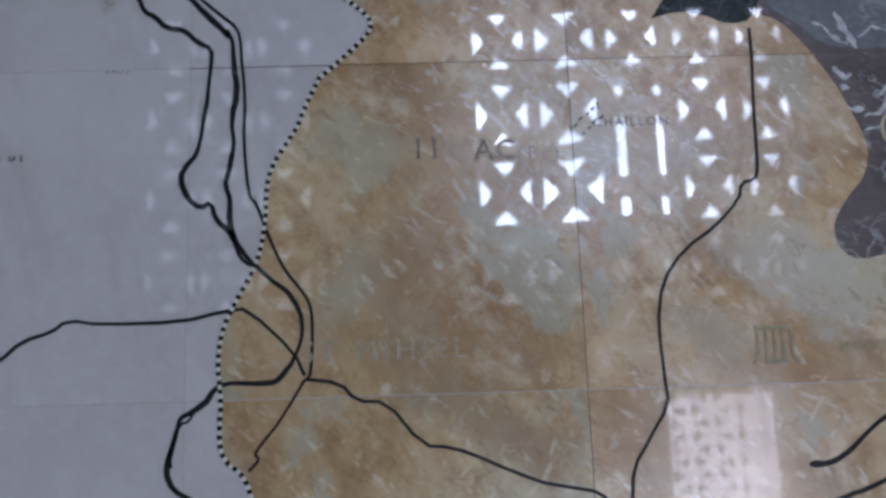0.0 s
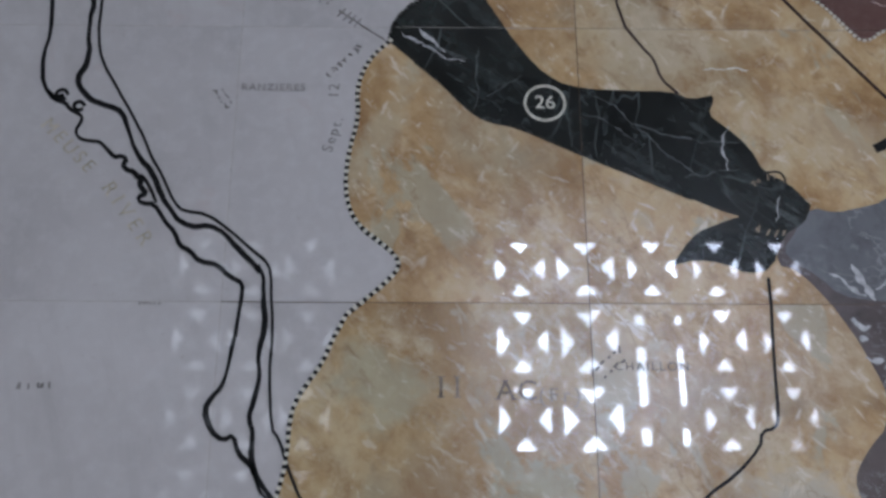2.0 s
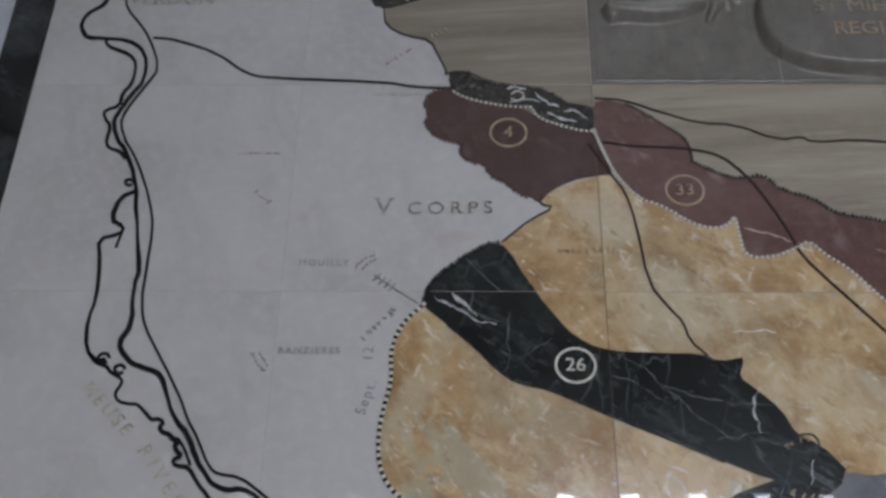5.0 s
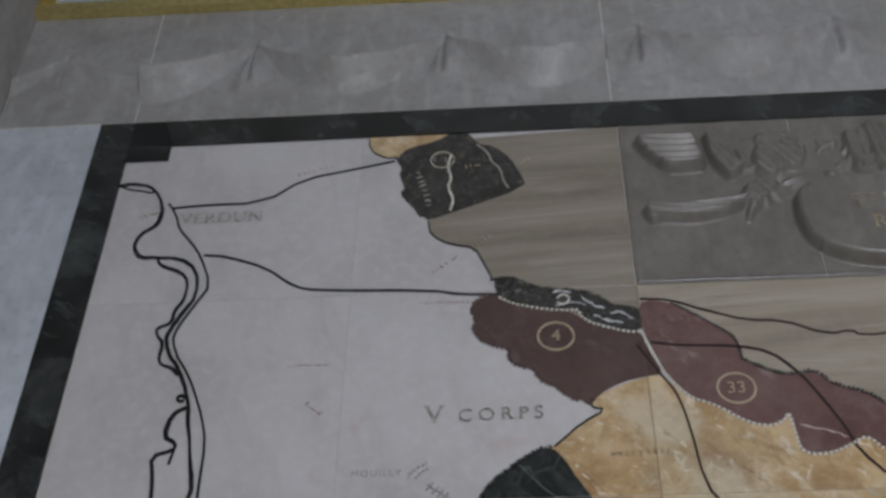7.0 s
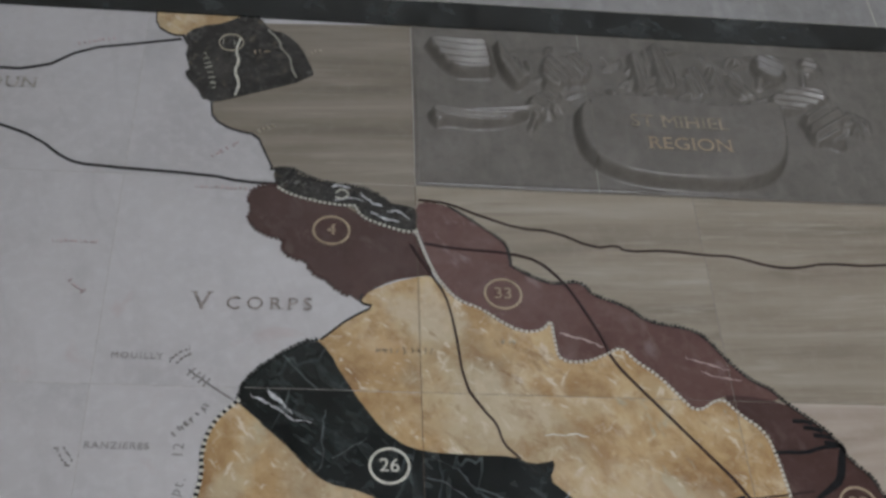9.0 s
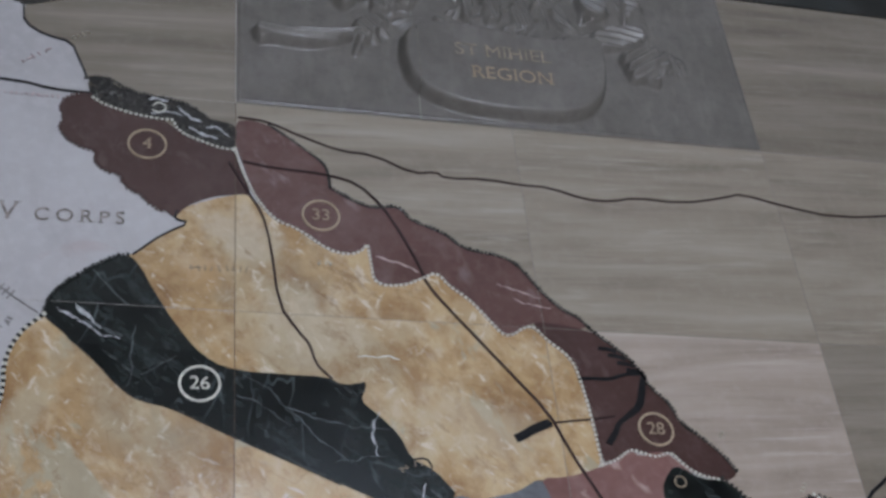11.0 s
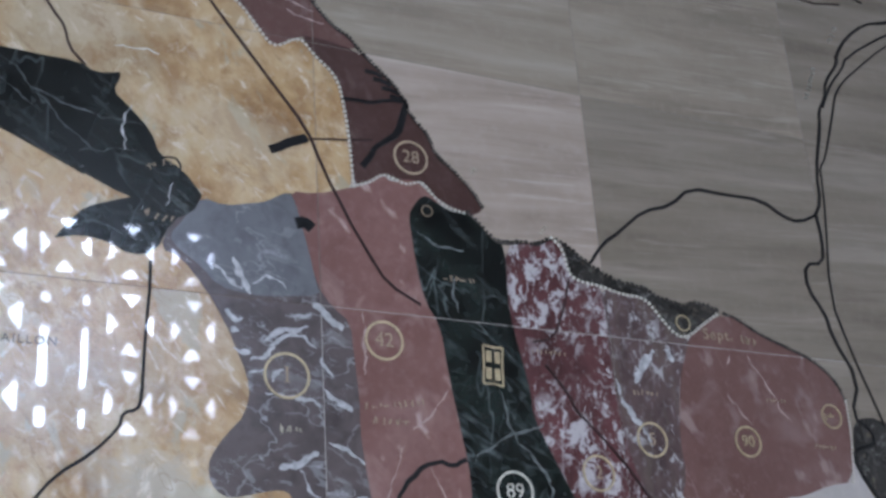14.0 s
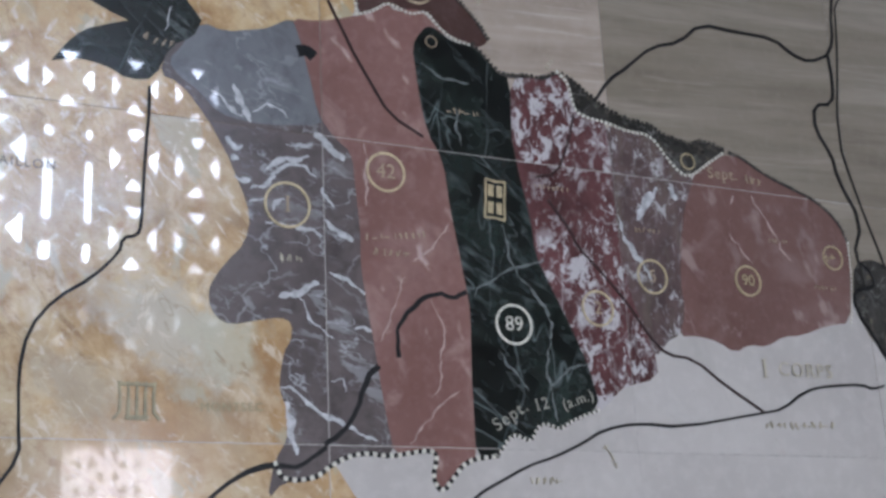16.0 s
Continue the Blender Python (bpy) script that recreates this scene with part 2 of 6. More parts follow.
def slate_marble(name="violet_slate_marble", lo=(0.075, 0.06, 0.06), hi=(0.155, 0.13, 0.127), amount=1.0, pale=(0.27, 0.275, 0.29)):
    """Dark violet brown stone, clouded grey, with broken white strokes of vein."""
    n = Nodes(name)
    co = n.coords()
    c = n.ramp(n.noise(co, 3.0, 8.0, 0.65, 0.5), (0.3, lo), (0.62, hi), (0.8, pale))
    c = n.mix(n.ramp(n.noise(co, 14.0, 7.0, 0.72, 0.3), (0.48, (0, 0, 0)), (0.68, (0.55,) * 3)), c, tuple(0.62 * v for v in lo))
    flat = n.coords((0.7, 1, 1.4), turn=-0.35)
    # broken strokes, mostly level
    stroke_ = n.coords((0.42, 1, 1.25), turn=-0.25)
    c = n.mix(n.times(n.ramp(n.noise(stroke_, 15.0, 4.0, 0.6, 0.6), (0.565, (0, 0, 0)), (0.6, (0.4 * amount,) * 3)), n.mask(co, 3.4, 0.5, 0.58)), c, (0.42, 0.425, 0.445))
    c = n.mix(n.times(n.cracks(flat, 5.0, 0.03, 0.4, 3.0, 7.0), n.mask(co, 6.5, 0.5, 0.56, 0.75 * amount)), c, (0.45, 0.455, 0.475))
    c = n.mix(n.times(n.cracks(flat, 12.0, 0.03, 0.25, 8.0, 13.0), n.mask(co, 5.0, 0.54, 0.62, 0.5 * amount)), c, (0.42, 0.425, 0.445))
    c = n.mix(n.times(n.cracks(co, 3.0, 0.012, 0.2, 5.0, 5.0), n.mask(co, 3.0, 0.42, 0.55, 0.5 * amount)), c, (0.44, 0.43, 0.45))
    return polished(n, c, co)


def breccia(name, ground, amount, pale=(0.47, 0.44, 0.44), streak=0.0):
    """Dark ground with torn white blots, large and small, and thin veins."""
    n = Nodes(name)
    co = n.coords((1.2, 1, 0.8))
    c = n.ramp(n.noise(co, 6.0, 6.0, 0.65), (0.35, tuple(0.6 * g for g in ground)), (0.65, tuple(1.35 * g for g in ground)))
    if streak:
        # upright olive streaks
        c = n.mix(n.ramp(n.noise(n.coords((1.6, 1, 0.22), turn=0.1), 16.0, 5.0, 0.65), (0.5, (0, 0, 0)), (0.66, (streak,) * 3)), c, (0.16, 0.135, 0.105))
    for size, cut, seed in ((16.0, 0.555, 3.4), (30.0, 0.58, 4.6)):
        blot = n.ramp(n.noise(co, size, 6.0, 0.72, 0.5), (cut - amount, (0, 0, 0)), (cut + 0.025 - amount, (0.9,) * 3))
        c = n.mix(n.times(blot, n.mask(n.coords(), seed, 0.4, 0.52)), c, pale)
    c = n.mix(n.times(n.cracks(co, 4.5, 0.02, 0.15, 2.0, 6.0), n.mask(co, 3.0, 0.46, 0.58, 0.5)), c, pale)
    c = n.mix(n.ramp(n.noise(co, 44.0, 4.0, 0.6), (0.58, (0, 0, 0)), (0.68, (0.45,) * 3)), c, tuple(0.75 * p for p in pale))
    return polished(n, c, co)


def speckled_marble():
    """Near-black stone, finely flecked with grey and olive."""
    n = Nodes("dark_speckled_marble")
    co = n.coords()
    c = n.ramp(n.noise(co, 9.0, 7.0, 0.7, 0.4), (0.35, (0.014, 0.013, 0.012)), (0.6, (0.045, 0.042, 0.038)), (0.78, (0.1, 0.095, 0.085)))
    c = n.mix(n.ramp(n.noise(co, 38.0, 5.0, 0.7, 0.3), (0.55, (0, 0, 0)), (0.66, (0.6,) * 3)), c, (0.13, 0.13, 0.115))
    c = n.mix(n.ramp(n.noise(co, 24.0, 4.0, 0.6, 0.4), (0.6, (0, 0, 0)), (0.68, (0.4,) * 3)), c, (0.17, 0.14, 0.1))
    c = n.mix(n.times(n.cracks(co, 8.0, 0.03, 0.3, 4.0, 9.0), n.mask(co, 4.0, 0.5, 0.6, 0.6)), c, (0.3, 0.29, 0.275))
    return polished(n, c, co, shine=0.3)


def striated_marble(name="taupe_striated_marble", k=1.0, rose=1.02, blue=0.95):
    """Taupe stone in long level bands, with thin dark streaks and paler sheets between."""
    n = Nodes(name)

    def tone(r, g, b):
        return (rose * r * k, g * k, blue * b * k)

    co = n.coords((0.45, 1, 4.5), turn=0.06)
    c = n.ramp(n.noise(co, 2.2, 6.0, 0.55, 0.5), (0.3, tone(0.2, 0.172, 0.138)), (0.48, tone(0.265, 0.23, 0.187)), (0.6, tone(0.3, 0.264, 0.22)), (0.72, tone(0.36, 0.322, 0.275)))
    fine = n.coords((0.6, 1, 11.0), turn=0.045)
    c = n.mix(n.times(n.ramp(n.noise(fine, 4.5, 6.0, 0.62, 0.4), (0.5, (0, 0, 0)), (0.68, (0.6,) * 3)), n.mask(co, 1.5, 0.38, 0.58)), c, tone(0.19, 0.158, 0.132))
    c = n.mix(n.times(n.ramp(n.noise(n.coords((0.5, 1, 8.0), turn=0.07), 5.5, 6.0, 0.65, 0.3), (0.54, (0, 0, 0)), (0.68, (0.55,) * 3)), n.mask(n.coords(), 2.0, 0.42, 0.6)), c, tone(0.4, 0.365, 0.32))
    c = n.mix(n.ramp(n.noise(n.coords(), 30.0, 6.0, 0.65), (0.5, (0, 0, 0)), (0.75, (0.3,) * 3)), c, tone(0.34, 0.305, 0.265))
    c = n.mix(n.ramp(n.noise(n.coords(), 3.0, 6.0, 0.65), (0.52, (0, 0, 0)), (0.72, (0.3,) * 3)), c, tone(0.31, 0.265, 0.222))
    return polished(n, c, co)


def limestone(name, lo, hi, frost=0.3, rough=0.7):
    n = Nodes(name)
    co = n.coords(shift=False)
    c = n.ramp(n.noise(co, 3.0, 7.0, 0.6, 0.4), (0.3, lo), (0.7, hi))
    c = n.mix(n.ramp(n.noise(n.coords((1.5, 1.5, 0.4), False), 12.0, 6.0), (0.5, (0, 0, 0)), (0.8, (frost,) * 3)), c, tuple(1.25 * h for h in hi))
    c = n.mix(n.ramp(n.noise(co, 16.0, 9.0, 0.75), (0.48, (0, 0, 0)), (0.7, (frost * 0.8,) * 3)), c, tuple(0.72 * h for h in lo))
    return n.finish(c, rough, bump=n.noise(co, 90.0, 5.0), height=0.0008)


def plain(name, colour, rough=0.4, metal=0.0, vary=0.25, scale=40.0, coat=0.0, specular=0.5):
    n = Nodes(name)
    co = n.coords(shift=False)
    c = n.ramp(n.noise(co, scale), (0.3, tuple(v * (1 - vary) for v in colour)), (0.7, tuple(v * (1 + vary) for v in colour)))
    return n.finish(c, rough, metal=metal, coat=coat, specular=specular)


def glow(name, colour, strength, vary=0.15, scale=1.5):
    n = Nodes(name)
    co = n.coords(shift=False)
    c = n.ramp(n.noise(co, scale, 3.0), (0.35, tuple(v * (1 - vary) for v in colour)), (0.65, colour))
    n.link(c, n.b.inputs["Emission Color"])
    n.b.inputs["Emission Strength"].default_value = strength
    n.b.inputs["Base Color"].default_value = (0, 0, 0, 1)
    return n.m


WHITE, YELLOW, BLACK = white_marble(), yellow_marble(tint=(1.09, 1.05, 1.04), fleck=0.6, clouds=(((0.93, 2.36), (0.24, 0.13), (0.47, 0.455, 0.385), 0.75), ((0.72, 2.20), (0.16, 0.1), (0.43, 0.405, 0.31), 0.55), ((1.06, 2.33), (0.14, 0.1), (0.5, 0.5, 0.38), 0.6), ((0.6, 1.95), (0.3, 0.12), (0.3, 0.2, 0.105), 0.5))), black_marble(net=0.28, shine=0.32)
WARMWHITE = white_marble("warm_white_marble", (0.95, 0.925, 0.86))
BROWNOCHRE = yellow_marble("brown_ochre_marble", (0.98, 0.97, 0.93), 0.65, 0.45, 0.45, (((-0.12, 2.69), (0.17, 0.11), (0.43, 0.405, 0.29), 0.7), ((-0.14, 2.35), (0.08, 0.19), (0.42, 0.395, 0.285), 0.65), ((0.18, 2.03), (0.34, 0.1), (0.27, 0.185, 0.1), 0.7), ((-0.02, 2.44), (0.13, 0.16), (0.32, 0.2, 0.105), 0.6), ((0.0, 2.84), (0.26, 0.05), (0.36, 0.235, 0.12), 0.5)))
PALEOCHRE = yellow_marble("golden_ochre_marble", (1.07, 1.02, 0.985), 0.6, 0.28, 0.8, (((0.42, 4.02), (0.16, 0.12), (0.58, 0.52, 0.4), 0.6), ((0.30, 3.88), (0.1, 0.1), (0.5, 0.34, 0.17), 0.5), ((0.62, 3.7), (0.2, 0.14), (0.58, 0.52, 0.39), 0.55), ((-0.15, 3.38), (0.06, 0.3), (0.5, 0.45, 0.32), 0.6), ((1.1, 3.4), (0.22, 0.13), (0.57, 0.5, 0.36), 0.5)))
GREENBLACK = black_marble("green_black_marble", (0.045, 0.064, 0.056), 0.8, 0.36)
MAROON = red_marble("maroon_marble", 0.66, 0.6)
ROSE = red_marble("rose_red_marble", 0.82, 0.6)
RED, DARKRED, SLATE = red_marble(dark=1.12), red_marble("dark_red_marble", 0.37, 0.3), slate_marble()
BRECCIA = breccia("crimson_breccia", (0.112, 0.047, 0.048), 0.022, (0.54, 0.51, 0.52))
GREYBRECCIA = breccia("grey_violet_breccia", (0.11, 0.074, 0.072), -0.012, (0.46, 0.44, 0.445), 0.5)
SPECKLED = speckled_marble()
DARKTAUPE, TAUPE, PALETAUPE = striated_marble("dark_striated_marble", 0.9), striated_marble(k=1.16), striated_marble("pale_striated_marble", 1.46, 1.05, 1.01)
PALEVEIN = plain("pale_vein", (0.45, 0.45, 0.465), 0.3, vary=0.4, scale=45.0, coat=0.6)
SMOKEVEIN = plain("smoke_vein", (0.06, 0.07, 0.072), 0.3, vary=0.7, scale=50.0, coat=0.6)
GREYVEIN = plain("grey_vein", (0.13, 0.145, 0.145), 0.3, vary=0.6, scale=50.0, coat=0.6)
ROSEVEIN = plain("rose_vein", (0.4, 0.29, 0.265), 0.3, vary=0.3, scale=45.0, coat=0.6)
BLUESLATE = slate_marble("blue_grey_slate_marble", (0.125, 0.13, 0.14), (0.215, 0.22, 0.235), 0.6, (0.33, 0.335, 0.355))
MORTAR = plain("joint_mortar", (0.36, 0.31, 0.25), 0.9)
GROUT = plain("cream_grout", (0.41, 0.385, 0.36), 0.8)
TAUPEGROUT = plain("taupe_grout", (0.22, 0.195, 0.165), 0.8)
BROWNGROUT = plain("brown_grout", (0.085, 0.058, 0.038), 0.9)
LINE = plain("black_line_inlay", (0.007, 0.007, 0.008), 0.5, vary=0.5, coat=0.3, specular=0.2)
BROWNLINE = plain("brown_line_inlay", (0.028, 0.014, 0.014), 0.5, coat=0.2, specular=0.15)
BONE = plain("bone_white_inlay", (0.62, 0.6, 0.52), 0.4)
DIMBONE = plain("worn_bone_lettering", (0.3, 0.29, 0.245), 0.5)
GOLD = plain("gilded_inlay", (0.5, 0.41, 0.25), 0.4, 0.2)
WORNGOLD = plain("worn_gilding", (0.33, 0.25, 0.17), 0.5)
DULLGILT = plain("worn_off_gilding", (0.27, 0.22, 0.16), 0.5, vary=0.5, scale=30.0)
OLDGOLD = plain("tarnished_gilding", (0.42, 0.33, 0.22), 0.5)
FRAMEBLACK = black_marble("frame_black_marble", (0.062, 0.07, 0.07), 0.85, 0.03)
VERDUNGREY = plain("worn_grey_lettering", (0.32, 0.295, 0.26), 0.5, vary=0.5, scale=60.0)
STLETTER = plain("ochre_lettering", (0.34, 0.28, 0.18), 0.5)
DARKLETTER = plain("dark_lettering", (0.13, 0.105, 0.075), 0.6)
OCHREWORN = plain("faint_ochre_lettering", (0.27, 0.2, 0.12), 0.5, coat=0.6)
OLIVE = plain("olive_inlay", (0.27, 0.235, 0.135), 0.5, vary=0.4)
CORPSLETTER = plain("worn_brown_lettering", (0.19, 0.145, 0.095), 0.5, vary=0.5, scale=60.0)
ENGRAVED = plain("engraved_grey_lettering", (0.27, 0.25, 0.24), 0.6)
RUSTLETTER = plain("rusty_grey_lettering", (0.28, 0.245, 0.225), 0.5, vary=0.5, scale=60.0)
FADEDRED = plain("faded_red_lettering", (0.45, 0.36, 0.35), 0.6)
FADEDGOLD = plain("faded_gold_lettering", (0.43, 0.39, 0.3), 0.5)
FRIEZE = limestone("grey_carved_limestone", (0.27, 0.26, 0.245), (0.38, 0.37, 0.365), 0.65, 0.5)
PANEL = limestone("taupe_carved_stone", (0.14, 0.128, 0.112), (0.202, 0.186, 0.166), 0.55, 0.27)
PILASTER = limestone("pale_blue_grey_stone", (0.4, 0.425, 0.46), (0.54, 0.575, 0.62), 0.6)
GILT = plain("gilded_moulding", (0.74, 0.62, 0.27), 0.32, 0.85, 0.15)
PLASTER = limestone("pale_plaster", (0.5, 0.49, 0.47), (0.58, 0.57, 0.55), 0.2, 0.9)
FLOORSTONE = limestone("grey_floor_stone", (0.3, 0.29, 0.28), (0.4, 0.39, 0.37), 0.2, 0.5)
LATTICESTONE = plain("pinkish_lattice_stone", (0.5, 0.4, 0.38), 0.7)
BRONZE = plain("dark_bronze", (0.05, 0.042, 0.035), 0.45, 0.6)
SKYGLOW = glow("bright_sky", (0.72, 0.83, 1.0), SKY_GLOW, 0.6, 1.3)
DIMMERGLOW = glow("dimmer_sky", (0.76, 0.84, 1.0), SKY_GLOW * 0.75, 0.7, 1.6)
DIMMESTGLOW = glow("dimmest_sky", (0.78, 0.84, 1.0), SKY_GLOW * 0.55, 0.7, 1.6)
OUTDOORGLOW = glow("dim_outdoors", (0.85, 0.92, 1.0), OUTDOOR_GLOW, 0.5, 1.2)
LATTICEGLOW = glow("pink_white_lattice_glow", (1.0, 0.9, 0.95), LATTICE_GLOW, 0.1)

# ---- shapes ----
JOINT_X = [-1.402, -0.526, 0.402, 1.324, 2.243, 3.165, 4.4]
JOINT_Z = [0.85, 1.265, 2.091, 2.915, 3.745, 4.545, 5.33]
GAP = 0.0012


def link_mesh(name, bm, material, parent=None, label="", smooth=False):
    me = bpy.data.meshes.new(name)
    bm.to_mesh(me)
    bm.free()
    me.materials.append(material)
    if smooth:
        me.polygons.foreach_set("use_smooth", [True] * len(me.polygons))
    ob = new(name, me)
    if parent:
        ob.parent = parent
    if label:
        ob["label"] = label
    return ob


part = link_mesh


def thing(name, label, category, group="", kind=""):
    return tagged(new(name), label, category, group, kind)


def rounded(pts, closed, rounds=2):
    """Cuts the corners of a line of points, so that it runs in curves."""
    for _ in range(rounds):
        out = []
        n = len(pts)
        if not closed:
            out.append(pts[0])
        for i in range(n if closed else n - 1):
            (ax, az), (bx, bz) = pts[i], pts[(i + 1) % n]
            out += [(0.75 * ax + 0.25 * bx, 0.75 * az + 0.25 * bz), (0.25 * ax + 0.75 * bx, 0.25 * az + 0.75 * bz)]
        if not closed:
            out.append(pts[-1])
        pts = out
    return pts


def ragged(pts, amount, size=30.0):
    """Sets the points of an outline a little off by chance, as a saw leaves them."""
    out = []
    for x, z in pts:
        v = noise.noise_vector(Vector((x * size, 3.1, z * size)))
        out.append((x + amount * v.x, z + amount * v.z))
    return out


def box(bm, x0, x1, y0, y1, z0, z1):
    m = Matrix.Translation(((x0 + x1) / 2, (y0 + y1) / 2, (z0 + z1) / 2)) @ Matrix.Diagonal((x1 - x0, y1 - y0, z1 - z0, 1))
    bmesh.ops.create_cube(bm, size=1, matrix=m)


def islands(bm):
    """The separate sheets of a flat mesh, each as a mesh of its own."""
    left, out = set(bm.faces), []
    while left:
        todo, sheet = [left.pop()], []
        while todo:
            f = todo.pop()
            sheet.append(f)
            for e in f.edges:
                for g in e.link_faces:
                    if g in left:
                        left.discard(g)
                        todo.append(g)
        if sum(f.calc_area() for f in sheet) < 2e-5:
            continue
        one = bmesh.new()
        made = {v: one.verts.new(v.co) for v in {v for f in sheet for v in f.verts}}
        for f in sheet:
            one.faces.new([made[v] for v in f.verts])
        out.append(one)
    return out


def cell(x, z):
    """Which slab of the wall a place belongs to."""
    return sum(x > v for v in JOINT_X), sum(z > v for v in JOINT_Z)


def lie(x, z, at=None):
    """How far the face stands out there: each slab of the wall is set a hair out of true."""
    i, j = at or cell(x, z)
    i, j = min(max(i, 1), len(JOINT_X) - 1), min(max(j, 1), len(JOINT_Z) - 1)
    chance = random.Random(31 * i + j)
    a, b = chance.uniform(-0.0011, 0.0011), chance.uniform(-0.0009, 0.0009)
    return a * (x - (JOINT_X[i - 1] + JOINT_X[i]) / 2) + b * (z - (JOINT_Z[j - 1] + JOINT_Z[j]) / 2)


def slabs(parent, outline, proud, material, back=0.012, piece="slab"):
    """Fills an outline on the wall with thin slabs, cut along the joints of the wall."""
    flat = bmesh.new()
    flat.faces.new([flat.verts.new((x, -proud, z)) for x, z in outline])
    flat.normal_update()
    bmesh.ops.triangulate(flat, faces=flat.faces[:])
    xs, zs = [p[0] for p in outline], [p[1] for p in outline]
    made = []
    for x0, x1 in zip(JOINT_X, JOINT_X[1:]):
        for z0, z1 in zip(JOINT_Z, JOINT_Z[1:]):
            if x1 < min(xs) or x0 > max(xs) or z1 < min(zs) or z0 > max(zs):
                continue
            bm = flat.copy()
            for co, no in (((x0 + GAP, 0, 0), (-1, 0, 0)), ((x1 - GAP, 0, 0), (1, 0, 0)), ((0, 0, z0 + GAP), (0, 0, -1)), ((0, 0, z1 - GAP), (0, 0, 1))):
                bmesh.ops.bisect_plane(bm, geom=bm.verts[:] + bm.edges[:] + bm.faces[:], plane_co=co, plane_no=no, clear_outer=True, dist=1e-6)
            if not bm.faces or sum(f.calc_area() for f in bm.faces) < 2e-5:
                bm.free()
                continue
            for one in islands(bm):
                for f in one.faces:
                    f.normal_update()
                    if f.normal.y > 0:
                        f.normal_flip()
                r = bmesh.ops.extrude_face_region(one, geom=one.faces[:], use_keep_orig=True)
                new_verts = [g for g in r["geom"] if isinstance(g, bmesh.types.BMVert)]
                bmesh.ops.translate(one, verts=new_verts, vec=(0, back + proud, 0))
                bmesh.ops.recalc_face_normals(one, faces=one.faces[:])
                at = cell((x0 + x1) / 2, (z0 + z1) / 2)
                for v in one.verts:
                    v.co.y -= lie(v.co.x, v.co.z, at)
                made.append(part(piece, one, material, parent))
            bm.free()
    flat.free()
    return made


def region(label, outline, proud, material, ragged_by=0.0025, rounds=2):
    """One inlaid field of the map, in slabs."""
    ob = thing("marble_inlay", label, "inlay", "inlaid fields of the wall map")
    slabs(ob, ragged(rounded(outline, True, rounds), ragged_by), proud, material)
    return ob


TOP = 0.0048


def ribbon(bm, pts, width, top=TOP, bulge=0.25):
    """A flat inlaid line of uneven width along pts."""
    n = len(pts)
    rows = []
    for i, (x, z) in enumerate(pts):
        (ax, az), (bx, bz) = pts[max(i - 1, 0)], pts[min(i + 1, n - 1)]
        dx, dz = bx - ax, bz - az
        d = math.hypot(dx, dz) or 1
        w = width / 2 * (1 + bulge * noise.noise(Vector((x * 9, 0, z * 9))))
        nx, nz = -dz / d * w, dx / d * w
        rows.append([bm.verts.new(c) for c in ((x + nx, 0.002, z + nz), (x + nx, -top, z + nz), (x - nx, -top, z - nz), (x - nx, 0.002, z - nz))])
    for a, b in zip(rows, rows[1:]):
        for k in range(3):
            bm.faces.new((a[k], a[k + 1], b[k + 1], b[k]))
    for r, turn in ((rows[0], 1), (rows[-1], -1)):
        bm.faces.new(r[::turn])


def road(label, pts, width=0.009, material=None, rounds=1, bulge=0.25, name="road_line", top=TOP, wander=0.007):
    bm = bmesh.new()
    width *= 1.0 if "river" in name else 0.88
    fine = rounded(pts, False, rounds)
    if name == "river_line":
        # a river wanders more than a road
        fine = ragged([(x, z) for x, z, _, _ in along(fine, 0.012)], wander, 34.0)
    ribbon(bm, ragged(fine, 0.002, 25.0), width, top, bulge)
    bmesh.ops.recalc_face_normals(bm, faces=bm.faces[:])
    ob = link_mesh(name, bm, material or LINE)
    return tagged(ob, label, "map line", "lines of the wall map")


def vein(parent, pts, width, proud, material):
    """A vein of the stone: a crooked line, thickest in its middle, let into the face of an inlay."""
    bm = bmesh.new()
    fine = ragged(ragged([(x, z) for x, z, _, _ in along(rounded(pts, False, 1), 0.005)], 0.011, 24.0), 0.005, 70.0)
    n = len(fine)
    rows = []
    for i, (x, z) in enumerate(fine):
        (ax, az), (bx, bz) = fine[max(i - 1, 0)], fine[min(i + 1, n - 1)]
        dx, dz = bx - ax, bz - az
        d = math.hypot(dx, dz) or 1
        w = width / 2 * (0.15 + 0.85 * math.sin(math.pi * (i + 0.5) / n) ** 0.5) * max(0.15, 1 + 1.3 * noise.noise(Vector((x * 45, 1.7, z * 45))))
        y = -proud - 0.0003 - lie(x, z)
        rows.append([bm.verts.new(c) for c in ((x - dz / d * w, y + 0.001, z + dx / d * w), (x - dz / d * w, y, z + dx / d * w), (x + dz / d * w, y, z - dx / d * w), (x + dz / d * w, y + 0.001, z - dx / d * w))])
    for a, b in zip(rows, rows[1:]):
        for k in range(3):
            bm.faces.new((a[k], a[k + 1], b[k + 1], b[k]))
    bmesh.ops.recalc_face_normals(bm, faces=bm.faces[:])
    return part("vein", bm, material, parent, "pale vein of the stone")


def along(pts, step):
    """Points and ways at even steps along a line."""
    out, left = [], 0.0
    for (ax, az), (bx, bz) in zip(pts, pts[1:]):
        d = math.hypot(bx - ax, bz - az)
        s = left
        while s < d:
            f = s / d
            out.append((ax + (bx - ax) * f, az + (bz - az) * f, (bx - ax) / d, (bz - az) / d))
            s += step
        left = s - d
    return out


